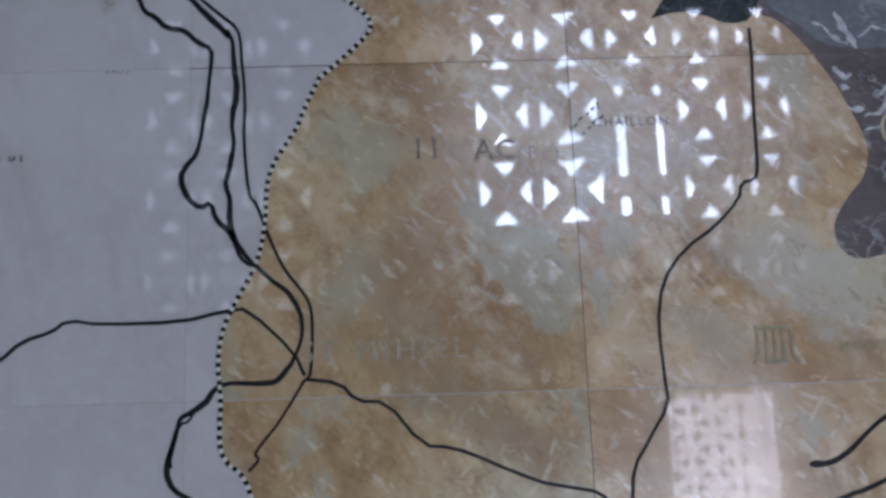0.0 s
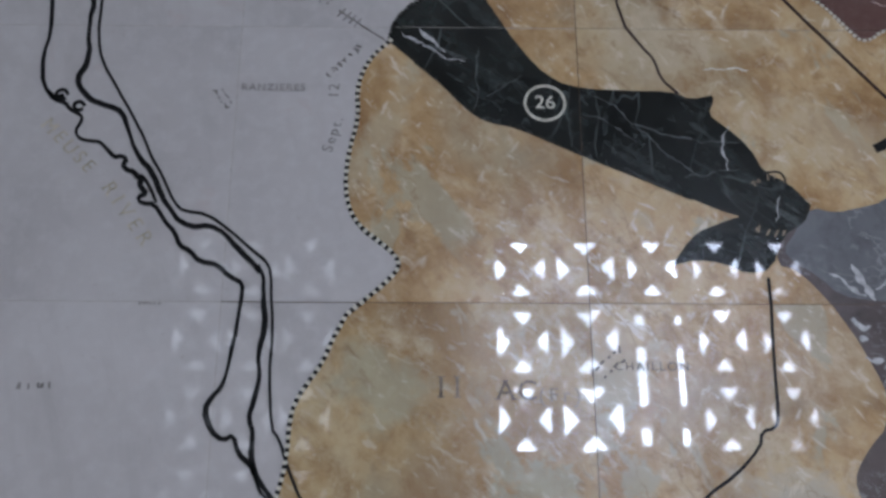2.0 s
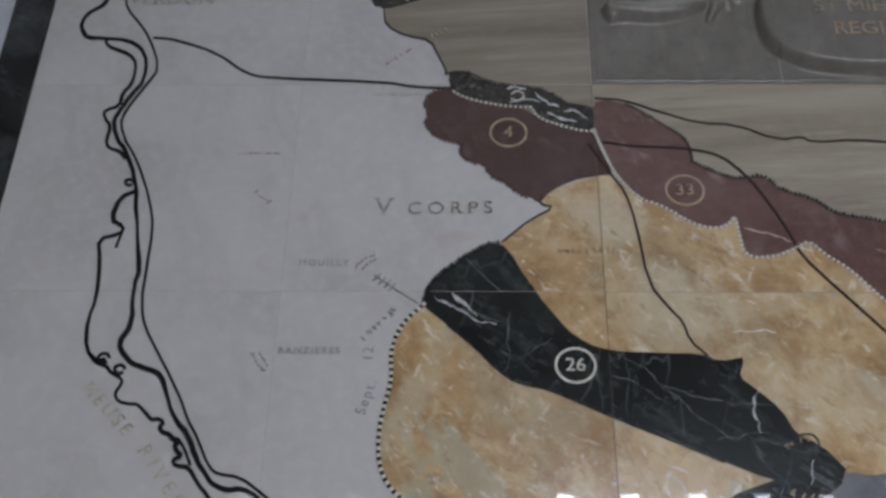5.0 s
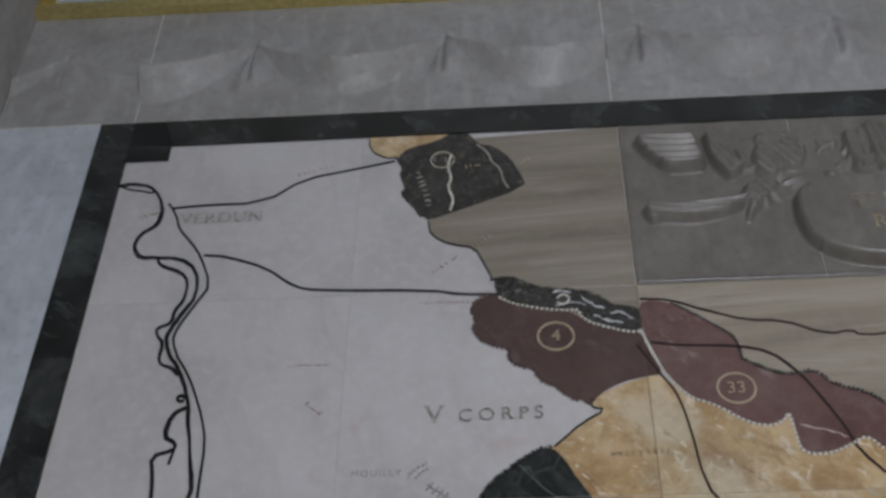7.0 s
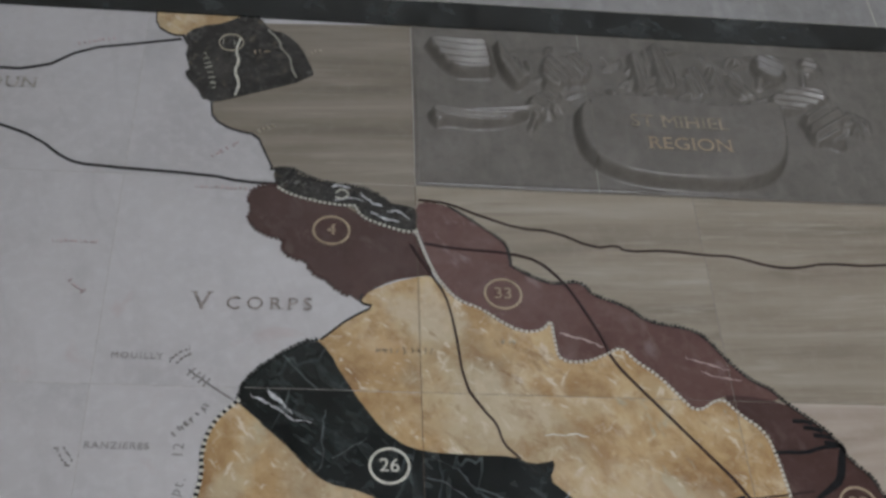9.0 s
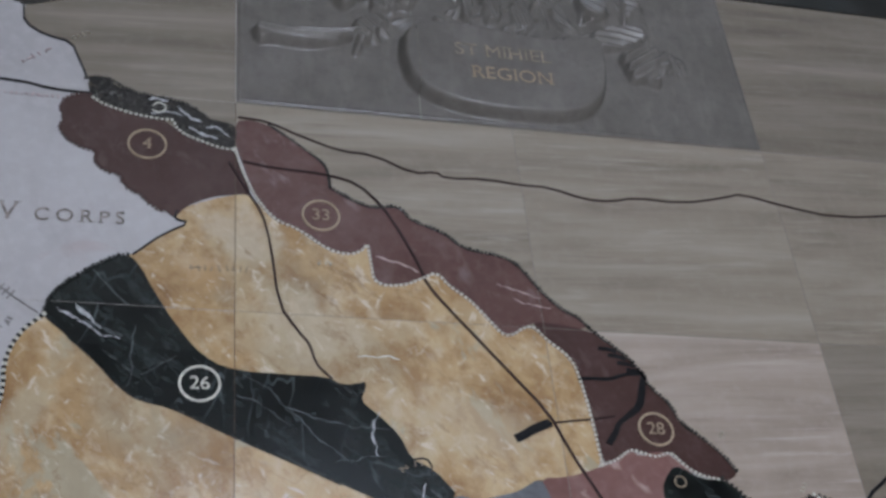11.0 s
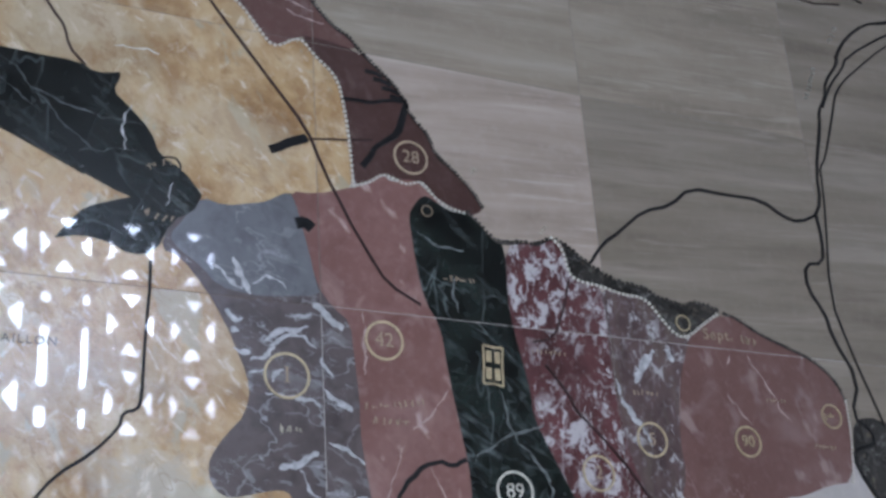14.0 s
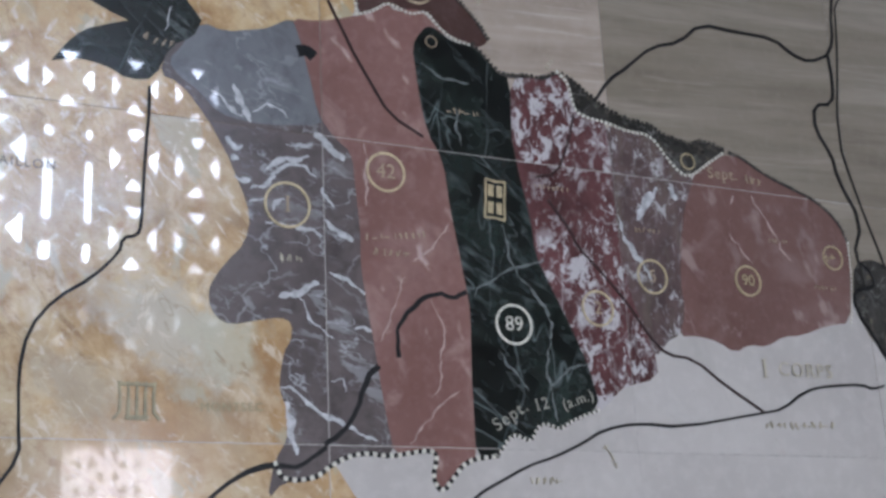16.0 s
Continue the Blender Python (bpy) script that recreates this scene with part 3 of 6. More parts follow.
def tessera(bm, x, z, ux, uz, long, wide, top):
    c = [(x + ux * a * long / 2 - uz * b * wide / 2, z + uz * a * long / 2 + ux * b * wide / 2) for a, b in ((-1, -1), (1, -1), (1, 1), (-1, 1))]
    lo = [bm.verts.new((p, 0.0, q)) for p, q in c]
    hi = [bm.verts.new((p, -top, q)) for p, q in c]
    bm.faces.new(hi)
    for i in range(4):
        bm.faces.new((lo[i], lo[(i + 1) % 4], hi[(i + 1) % 4], hi[i]))


def stone_mesh(name, material):
    """One small square stone with bevelled upper edges, a metre across."""
    bm = bmesh.new()
    lo = [bm.verts.new((a, 0.0, b)) for a, b in ((-0.5, -0.5), (0.5, -0.5), (0.5, 0.5), (-0.5, 0.5))]
    mid = [bm.verts.new((v.co.x, -0.8, v.co.z)) for v in lo]
    hi = [bm.verts.new((v.co.x * 0.86, -1.0, v.co.z * 0.86)) for v in lo]
    bm.faces.new(hi)
    for a, b in ((lo, mid), (mid, hi)):
        for i in range(4):
            bm.faces.new((a[i], a[(i + 1) % 4], b[(i + 1) % 4], b[i]))
    bmesh.ops.recalc_face_normals(bm, faces=bm.faces[:])
    me = bpy.data.meshes.new(name)
    bm.to_mesh(me)
    bm.free()
    me.materials.append(material)
    return me


WHITE_STONE, BLACK_STONE = stone_mesh("white_stone", BONE), stone_mesh("black_stone", LINE)


def checked_line(label, pts, size=0.0105, wide=0.011, chequer=True):
    """A front line of small square stones, black and white in turn, or white alone."""
    ob = thing("dotted_line", label, "dotted line", "front lines of the wall map")
    for i, (x, z, ux, uz) in enumerate(along(rounded(pts, False, 2), size)):
        if i % 2 and not chequer:
            continue
        st = new("black_stone" if i % 2 else "white_stone", BLACK_STONE if i % 2 else WHITE_STONE)
        st.matrix_basis = Matrix.Translation((x, 0, z)) @ Matrix.Rotation(-math.atan2(uz, ux), 4, "Y") @ Matrix.Diagonal((size * (0.98 if chequer else 1.25), TOP + 0.0004, wide * random.uniform(0.88, 1.1), 1))
        st.parent = ob
    return ob


def teeth(label, pts, size=0.013, material=None, side=1):
    """A hatched front: small dark teeth along a line."""
    bm = bmesh.new()
    for x, z, ux, uz in along(rounded(pts, False, 2), size):
        s = size * random.uniform(0.75, 1.25)
        nx, nz = -uz * side, ux * side
        a, b = (x - ux * s * 0.5 - nx * 0.004, z - uz * s * 0.5 - nz * 0.004), (x + ux * s * 0.5 - nx * 0.004, z + uz * s * 0.5 - nz * 0.004)
        c, d = (x + ux * s * 0.3 + nx * s * 0.6, z + uz * s * 0.3 + nz * s * 0.6), (x - ux * s * 0.25 + nx * s * 0.65, z - uz * s * 0.25 + nz * s * 0.65)
        lo = [bm.verts.new((p, 0.0, q)) for p, q in (a, b, c, d)]
        hi = [bm.verts.new((p, -TOP, q)) for p, q in (a, b, c, d)]
        bm.faces.new(hi)
        for i in range(4):
            bm.faces.new((lo[i], lo[(i + 1) % 4], hi[(i + 1) % 4], hi[i]))
    bmesh.ops.recalc_face_normals(bm, faces=bm.faces[:])
    return tagged(link_mesh("hatched_front", bm, material or LINE), label, "front line", "front lines of the wall map", "stuff")


def serifs(ends, size, m, material, parent):
    """Small bars across the ends of the stems of cut Roman letters."""
    for x, y, wide, upper in sorted(ends):
        bm = bmesh.new()
        w, h = wide / 2 + 0.07 * size, 0.035 * size
        box(bm, x - w, x + w, y - h if upper else y, y if upper else y + h, -0.0005, 0.0003)
        bm.transform(m)
        part("serif", bm, material, parent)


def letters(name, body, place, size, material, turn=0.0, parent=None, top=TOP + 0.0006, stretch=1.0, align="CENTER"):
    cu = bpy.data.curves.new(name, "FONT")
    cu.body, cu.size, cu.extrude, cu.align_x, cu.align_y = body, size, 0.0005, align, "CENTER"
    cu.space_character = stretch
    tmp = new(name, cu)
    me = bpy.data.meshes.new_from_object(tmp)
    bpy.data.objects.remove(tmp)
    # the flat ends of the stems, at the foot and the head of the line
    flat_ends = set()
    if len(me.vertices):
        lo, hi = min(v.co.y for v in me.vertices), max(v.co.y for v in me.vertices)
        for e in me.edges:
            a, b = (me.vertices[k].co for k in e.vertices)
            if abs(a.y - b.y) < 1e-4 and min(abs(a.y - lo), abs(a.y - hi)) < 0.03 * size and 0.02 * size < abs(a.x - b.x) < 0.2 * size:
                flat_ends.add((round((a.x + b.x) / 2, 4), round(a.y, 4), round(abs(a.x - b.x), 4), a.y > (lo + hi) / 2))
    me.transform(pose(place[0], -top, place[1], 0, -turn, 0) @ pose(0, 0, 0, 90))
    bm = bmesh.new()
    bm.from_mesh(me)
    bmesh.ops.remove_doubles(bm, verts=bm.verts[:], dist=1e-6)
    for one in islands(bm):
        part("letter", one, material, parent)
    bm.free()
    if size >= 0.045:
        serifs(flat_ends, size, pose(place[0], -top - 0.0006, place[1], 0, -turn, 0) @ pose(0, 0, 0, 90), material, parent)


def inscription(body, place, size, material, label, turn=0.0, stretch=1.1):
    ob = thing("inscription", label, "lettering", "place names of the wall map")
    letters("inscription", body, place, size, material, turn, ob, stretch=stretch)
    return ob


def bars(place, count, size, material, label, turn=0.0):
    """Lettering too worn to read: a row of short strokes."""
    ob = thing("worn_lettering", label, "lettering", "worn place names of the wall map")
    c, s = math.cos(radians(turn)), math.sin(radians(turn))
    for i in range(count):
        u = (i - count / 2 + random.uniform(-0.15, 0.15)) * size * 0.95
        for _ in range(random.choice((1, 2, 2))):
            # each worn letter is one or two strokes, upright or slanting
            lean = radians(turn + random.choice((90, 90, 70, 110, 0)))
            v, w = random.uniform(-0.15, 0.15) * size, u + random.uniform(-0.25, 0.25) * size
            bm = bmesh.new()
            tessera(bm, place[0] + c * w - s * v, place[1] + s * w + c * v, math.cos(lean), math.sin(lean), size * random.uniform(0.5, 0.95), size * random.uniform(0.12, 0.2), TOP)
            bmesh.ops.recalc_face_normals(bm, faces=bm.faces[:])
            part("stroke", bm, material, ob)
    return ob


def ring(bm, cx, cz, r, w, top, steps=40):
    rows = []
    for i in range(steps):
        a = 2 * math.pi * i / steps
        rows.append([bm.verts.new((cx + math.cos(a) * q, y, cz + math.sin(a) * q)) for q, y in ((r - w / 2, 0), (r - w / 2, -top), (r + w / 2, -top), (r + w / 2, 0))])
    for a, b in zip(rows, rows[1:] + rows[:1]):
        for k in range(3):
            bm.faces.new((a[k], a[k + 1], b[k + 1], b[k]))
    bmesh.ops.recalc_face_normals(bm, faces=bm.faces[:])


def medallion(body, place, r, material, label, w=0.006, worn=True):
    ob = thing("medallion", label, "medallion", "unit medallions of the wall map")
    bm = bmesh.new()
    ring(bm, place[0], place[1], r, w, TOP + 0.0008)
    part("ring", bm, material, ob)
    if body:
        letters("numeral", body, place, r * 1.06, WORNGOLD if worn and material is not BONE else material, 0, ob)
    return ob


# ---- the room ----
LEFT, RIGHT, BACK, CEIL = -1.95, 6.2, -6.0, 7.4


def structure(name, label, boxes_, material):
    bm = bmesh.new()
    for b in boxes_:
        box(bm, *b)
    return tagged(link_mesh(name, bm, material), label, "structure", kind="structure")


structure("floor", "grey stone floor of the map room", [(LEFT - 0.3, RIGHT + 0.3, BACK - 0.3, 0.4, -0.2, 0.0)], FLOORSTONE)
structure("ceiling", "pale plaster ceiling of the map room", [(LEFT - 0.3, RIGHT + 0.3, BACK - 0.3, 0.4, CEIL, CEIL + 0.2)], PLASTER)
structure("wall_west", "pale stone side wall of the map room", [(LEFT - 0.3, LEFT, BACK, 0.4, 0, CEIL)], FRIEZE)
structure("wall_east", "pale plaster side wall of the map room", [(RIGHT, RIGHT + 0.3, BACK, 0.4, 0, CEIL)], PLASTER)
# the map wall behind its facing of slabs
structure("wall_north", "mortared stone wall behind the map", [(LEFT, RIGHT, 0.006, 0.4, 0, CEIL)], MORTAR)

bm = bmesh.new()
bm.faces.new([bm.verts.new(c) for c in ((-900, -900, -0.15), (900, -900, -0.15), (900, BACK - 0.25, -0.15), (-900, BACK - 0.25, -0.15))])
tagged(link_mesh("ground", bm, FLOORSTONE), "pale paved ground outside the added doorway", "ground", kind="structure")

# openings of the wall behind the camera: added unseen doorway, two grilled windows, a latticed window
OPENINGS = [(0.4, 3.4, 0.0, 2.15), (0.46, 2.92, 3.66, 6.04), (-1.93, -0.66, 3.66, 6.04), (1.74, 2.54, 2.2, 3.05)]


def pierced(x0, x1, z0, z1, holes):
    """Boxes that fill a rectangle round rectangular holes."""
    xs = sorted({x0, x1, *[v for h in holes for v in h[:2]]})
    zs = sorted({z0, z1, *[v for h in holes for v in h[2:]]})
    out = []
    for a, b in zip(xs, xs[1:]):
        for c, d in zip(zs, zs[1:]):
            if not any(h[0] <= a and b <= h[1] and h[2] <= c and d <= h[3] for h in holes):
                out.append((a, b, c, d))
    return out


structure("wall_south", "pale plaster wall with grilled openings", [(a, b, BACK - 0.25, BACK, c, d) for a, b, c, d in pierced(LEFT, RIGHT, 0, CEIL, OPENINGS)], PLASTER)


def backdrop(name, label, x0, x1, z0, z1, material, y=-6.6):
    bm = bmesh.new()
    bm.faces.new([bm.verts.new(c) for c in ((x1, y, z0), (x0, y, z0), (x0, y, z1), (x1, y, z1))])
    return tagged(link_mesh(name, bm, material), label, "backdrop", kind="structure")


# glowing sky sheets in three strengths, weaker towards the right-hand columns
backdrop("backdrop", "bright overcast sky beyond the grille", 0.40, 2.1, 4.385, 6.3, SKYGLOW)
backdrop("backdrop", "dimmer part of the glowing sky backdrop beyond the grille", 2.104, 2.55, 4.385, 6.3, DIMMERGLOW)
backdrop("backdrop", "dimmest part of the glowing sky backdrop beyond the grille", 2.554, 3.2, 4.385, 6.3, DIMMESTGLOW)
# weakly glowing sheets added as the dim outdoors behind the faint panels
backdrop("backdrop", "weakly glowing backdrop beyond the lower grille panels", 0.40, 3.1, 3.4, 4.375, OUTDOORGLOW)
backdrop("backdrop", "weakly glowing backdrop beyond the small grille", -2.3, -0.4, 3.4, 6.3, OUTDOORGLOW)
# this glowing sheet stands in for the sunlit stone of the lattice
backdrop("backdrop", "glowing pale pink sheet standing in for sunlit lattice stone", 1.6, 2.75, 2.05, 3.25, LATTICEGLOW)


def bar(bm, a, b, w, y0, y1):
    """A flat bar between two points of the back wall."""
    dx, dz = b[0] - a[0], b[1] - a[1]
    d = math.hypot(dx, dz)
    m = Matrix.Translation(((a[0] + b[0]) / 2, (y0 + y1) / 2, (a[1] + b[1]) / 2)) @ Matrix.Rotation(-math.atan2(dz, dx), 4, "Y") @ Matrix.Diagonal((d, y1 - y0, w, 1))
    bmesh.ops.create_cube(bm, size=1, matrix=m)


def grille(label, columns, rows_, slot_column=None):
    """A bronze grille of square panels, each with a broad saltire."""
    ob = thing("window_grille", label, "grille", "grilles of the back wall")
    y0, y1 = BACK - 0.12, BACK - 0.07
    x0, x1, z0, z1 = columns[0][0] - 0.09, columns[-1][1] + 0.09, rows_[-1][0] - 0.09, rows_[0][1] + 0.09
    bm = bmesh.new()
    for a, b, c, d in pierced(x0, x1, z0, z1, [(p, q, r, s) for k, (p, q) in enumerate(columns) for r, s in rows_] + ([(*columns[slot_column], 4.79, 4.91)] if slot_column else [])):
        box(bm, a, b, y0, y1, c, d)
    part("frame", bm, BRONZE, ob)
    if slot_column:
        p, q = columns[slot_column]
        bm = bmesh.new()
        for a, b, c, d in pierced(p, q, 4.79, 4.91, [(u, u + 0.07, 4.79, 4.91) for u in (1.55, 1.85)]):
            box(bm, a, b, y0, y1, c, d)
        part("slotted_plate", bm, BRONZE, ob)
    for k, (p, q) in enumerate(columns):
        for j, (r, s) in enumerate(rows_):
            bm = bmesh.new()
            if k == slot_column and j in (1, 2):
                # a plate with two upright slots, in two halves
                holes = [(u, u + 0.07, c, d) for u in (1.55, 1.85) for c, d in ((5.27, 5.36), (4.91, 5.10), (4.64, 4.79), (4.34, 4.48)) if r <= c and d <= s]
                for a, b, c, d in pierced(p, q, r, s, holes):
                    box(bm, a, b, y0, y1, c, d)
            else:
                bar(bm, (p, r), (q, s), 0.155, y0 + 0.004, y1 - 0.004)
                bar(bm, (p, s), (q, r), 0.155, y0 + 0.006, y1 - 0.006)
            part("saltire", bm, BRONZE, ob)
    return ob


ROWS_Z = [(5.52, 5.97), (4.91, 5.40), (4.31, 4.79), (3.72, 4.17)]
grille("dark bronze window grille of saltire panels in bright light", [(0.525, 0.9), (0.995, 1.425), (1.53, 1.9), (2.03, 2.38), (2.51, 2.85)], ROWS_Z, 2)
grille("dark bronze window grille of saltire panels in dim light", [(-1.9, -1.54), (-1.49, -1.13), (-1.08, -0.71)], ROWS_Z)

# lattice of six-pointed stars in the lower window
lattice = thing("window_lattice", "pale lattice of six-pointed stars in a window", "lattice")
step = 0.18
for i in range(4):
    for j in range(-1, 6):
        cx, cz = 1.75 + i * step * 0.866, 2.2 + (j + 0.5 * (i % 2)) * step
        for k in (0, 1):
            # a small triangular tile between the bright gaps, in place of a dark hole
            corners = [(cx, cz), (cx, cz + step), (cx + step * 0.866, cz + step / 2)] if k else [(cx, cz), (cx + step * 0.866, cz + step / 2), (cx + step * 0.866, cz - step / 2)]
            mx, mz = sum(c[0] for c in corners) / 3, sum(c[1] for c in corners) / 3
            if not (1.74 < mx < 2.28 and 2.2 < mz < 3.05):
                continue
            bm = bmesh.new()
            tri = [(mx + (a - mx) * 0.42, mz + (b - mz) * 0.42) for a, b in corners]
            front, rear = [bm.verts.new((a, BACK - 0.1, b)) for a, b in tri], [bm.verts.new((a, BACK - 0.13, b)) for a, b in tri]
            bm.faces.new(front)
            bm.faces.new(rear[::-1])
            for q in range(3):
                bm.faces.new((front[q], rear[q], rear[(q + 1) % 3], front[(q + 1) % 3]))
            part("tile", bm, LATTICESTONE, lattice)
bm = bmesh.new()
for i in range(5):
    box(bm, 1.75 + (i + 0.33) * step * 0.866 - 0.003, 1.75 + (i + 0.33) * step * 0.866 + 0.003, BACK - 0.118, BACK - 0.112, 2.2, 3.05)
part("rods", bm, LATTICESTONE, lattice)

# ---- facing of the map wall ----
wall_map = tagged(new("wall_map"), "inlaid marble wall map with white ground slabs", "wall map", kind="structure")
slabs(wall_map, [(-1.402, 0.85), (4.4, 0.85), (4.4, 5.33), (-1.402, 5.33)], 0.0, WHITE, 0.005)
for ob in wall_map.children:
    if sum(v.co.x for v in ob.data.vertices) / len(ob.data.vertices) > 1.33:
        ob.data.materials[0] = WARMWHITE
        ob["label"] = "warmer white slab"

# grout in the joints, a little below the face: brown among the ochre, cream elsewhere
def grout(x0, x1, z0, z1, brown, full):
    bm = bmesh.new()
    box(bm, x0, x1, -0.0022 if full else (-0.0004 if brown else -0.0002), 0.006, z0, z1)
    x, z = (x0 + x1) / 2, (z0 + z1) / 2
    taupe_side = (x > 0.45 and z > 3.2) or x > 3.0
    part("grout", bm, BROWNGROUT if brown else TAUPEGROUT if taupe_side else GROUT, wall_map)


# the joints are filled to the face among the coloured inlays
for x in JOINT_X[1:-1]:
    for z0, z1 in zip(JOINT_Z, JOINT_Z[1:]):
        grout(x - GAP, x + GAP, z0 + GAP, z1 - GAP, x == 0.402 and z1 < 4.6, x == 1.324 and z1 < 3.0)
for z in JOINT_Z[1:-1]:
    for x0, x1 in zip(JOINT_X, JOINT_X[1:]):
        brown = x0 in (-0.526, 0.402) and z == 2.915
        grout(x0, x1 - 2 * GAP, z - GAP, z + GAP, brown, not brown and z < 3.0 and x0 > 0.9)
grout(-0.108, 0.235, 3.745 - 0.5 * GAP, 3.745 + 0.5 * GAP, False, True)

# black frame round the map
frame_ob = thing("map_frame", "black green-veined marble frame round the map", "frame")
for a, b, c, d in [(-1.535, -1.404, 0.7, 5.47), (-1.402, 4.6, 5.332, 5.47), (-1.402, -1.242, 5.249, 5.330)]:
    bm = bmesh.new()
    box(bm, a, b, -0.007, 0.005, c, d)
    part("border", bm, FRAMEBLACK, frame_ob)

structure("trim", "pale mortar bed along the top of the frame", [(LEFT, 4.6, -0.006, 0.006, 5.4705, 5.4728)], BONE)
pil = thing("pilaster_facing", "pale blue-grey stone facing beside the map", "wall facing")
for c, d in [(0.0, 1.9), (1.903, 3.7), (3.703, 5.47)]:
    bm = bmesh.new()
    box(bm, LEFT, -1.537, -0.004, 0.005, c, d)
    part("slab", bm, PILASTER, pil)


# carved surfaces: a grid whose height is a sum of rounded strokes
def carve(x0, x1, z0, z1, nx, nz, height, y=0.0):
    X, Z = np.meshgrid(np.linspace(x0, x1, nx), np.linspace(z0, z1, nz))
    Hh = height(X, Z)
    verts = np.stack([X, y - Hh, Z], -1).reshape(-1, 3)
    faces = [(j * nx + i, j * nx + i + 1, (j + 1) * nx + i + 1, (j + 1) * nx + i) for j in range(nz - 1) for i in range(nx - 1)]
    me = bpy.data.meshes.new("carved")
    me.from_pydata(verts.tolist(), [], faces)
    me.polygons.foreach_set("use_smooth", [True] * len(me.polygons))
    return me


NODES = [(-1.623, 5.780), (-0.992, 5.925), (-0.218, 5.941), (0.532, 5.917), (1.284, 5.876)]
SPAN = (NODES[4][0] - NODES[1][0]) / 3
NODE_X, NODE_Z = NODES[1][0], NODES[2][1] + 0.01


def swags(X, Z):
    """Cloth hung in bows between knots: each bow swells evenly to its upper lip, so that its underside leans to the floor."""
    u = (X - NODE_X) / SPAN
    k = np.floor(u)
    v = 2 * (u - k) - 1
    bow = 1 - v * v
    top, low = NODE_Z - 0.015 - 0.2 * bow, NODE_Z - 0.05 - 0.32 * bow
    s = (Z - low) / (top - low)
    rise = np.clip(s / 0.82, 0, 1)
    fall = np.clip((1 - s) / 0.18, 0, 1)
    body = np.where(s < 0.82, 0.85 * rise + 0.15 * rise * rise, fall * fall * (3 - 2 * fall)) * ((s > 0) & (s < 1))
    fold = 1 + 0.03 * np.sin(18 * v + 30 * (Z - low)) + 0.006 * np.sin(140 * X + 9 * v)
    h = 0.85 * 0.82 * (top - low) * body * fold
    # the ends of the cloth hang in bells under the knots, open along one side
    side = (u - np.round(u)) * SPAN
    drop = np.clip(NODE_Z - Z, 0, 1)
    bell = np.clip(1 - np.abs(side - 0.02) / (0.012 + 0.3 * drop), 0, 1) * (Z < NODE_Z) * np.clip((Z - NODE_Z + 0.32) / 0.12, 0, 1)
    slit = np.clip(1 - np.abs(side + 0.03 * drop + 0.002) / 0.014, 0, 1) * (Z < NODE_Z - 0.01) * (Z > NODE_Z - 0.27)
    carved = np.maximum(h, 0.05 * np.clip(1.6 * bell, 0, 1) * np.clip(drop / 0.2, 0.25, 1)) * (1 - slit)
    for _ in range(2):
        # worn edges
        q = np.pad(carved, 1, mode="edge")
        carved = (4 * carved + q[:-2, 1:-1] + q[2:, 1:-1] + q[1:-1, :-2] + q[1:-1, 2:]) / 8
    # the corner block is cut shallower and worn flat
    return carved * np.where(X < -1.41, 0.35, 1.0)


frieze = thing("carved_frieze", "grey limestone frieze carved with hanging swags", "frieze")
EDGES = [LEFT, -1.41, 0.394, 2.2, 4.0, 5.8]
for a, b in zip(EDGES, EDGES[1:]):
    me = carve(a + 0.002, b - 0.002, 5.473, 6.172, int((b - a) * 150) + 2, 110, swags, -0.002)
    me.materials.append(FRIEZE)
    ob = new("block", me)
    ob.parent = frieze
structure("trim", "pale joint bed behind the frieze", [(LEFT, 5.8, 0.0, 0.006, 5.473, 6.172)], BONE)

gilt = thing("gilded_moulding", "gilded moulding along the top of the frieze", "moulding")
bm = bmesh.new()
box(bm, LEFT, 5.8, -0.045, 0.006, 6.174, 6.225)
box(bm, LEFT, 5.8, -0.025, 0.006, 6.225, 6.262)
part("rail", bm, GILT, gilt)
bm = bmesh.new()
box(bm, LEFT, LEFT + 0.06, -0.05, 0.006, 6.262, CEIL)
part("upright", bm, GILT, gilt)
up = thing("upper_facing", "pale grey stone facing above the gilded moulding", "wall facing")
bm = bmesh.new()
box(bm, LEFT + 0.06, RIGHT, -0.002, 0.006, 6.262, CEIL)
part("slab", bm, PILASTER, up)

# carved title panel
# ribbons and leaves: outline, height, depth of the flutes and their direction
RIBBONS = []


def carved_ribbon(outline, high, flute, turn):
    RIBBONS.append((outline, high, flute, turn))


carved_ribbon([(0.432, 5.244), (0.550, 5.248), (0.677, 5.246), (0.686, 5.177), (0.704, 5.070), (0.603, 5.059), (0.549, 5.058), (0.495, 5.124)], 0.034, 0.006, 0.0)
carved_ribbon([(0.690, 5.247), (0.731, 5.244), (0.751, 5.182), (0.788, 5.117), (0.835, 5.071), (0.801, 5.025), (0.763, 5.005), (0.723, 5.062), (0.700, 5.140)], 0.034, 0.003, 1.2)
carved_ribbon([(0.445, 4.898), (0.536, 4.899), (0.654, 4.902), (0.793, 4.917), (0.844, 4.943), (0.831, 4.900), (0.768, 4.849), (0.668, 4.815), (0.591, 4.810), (0.524, 4.822), (0.465, 4.807)], 0.03, 0.007, 0.06)
carved_ribbon([(0.854, 5.058), (0.850, 5.131), (0.887, 5.208), (0.936, 5.176), (0.981, 5.216), (1.042, 5.205), (1.055, 5.131), (1.015, 5.041), (0.954, 5.042), (0.909, 4.999), (0.860, 5.006)], 0.026, 0.006, 0.9)
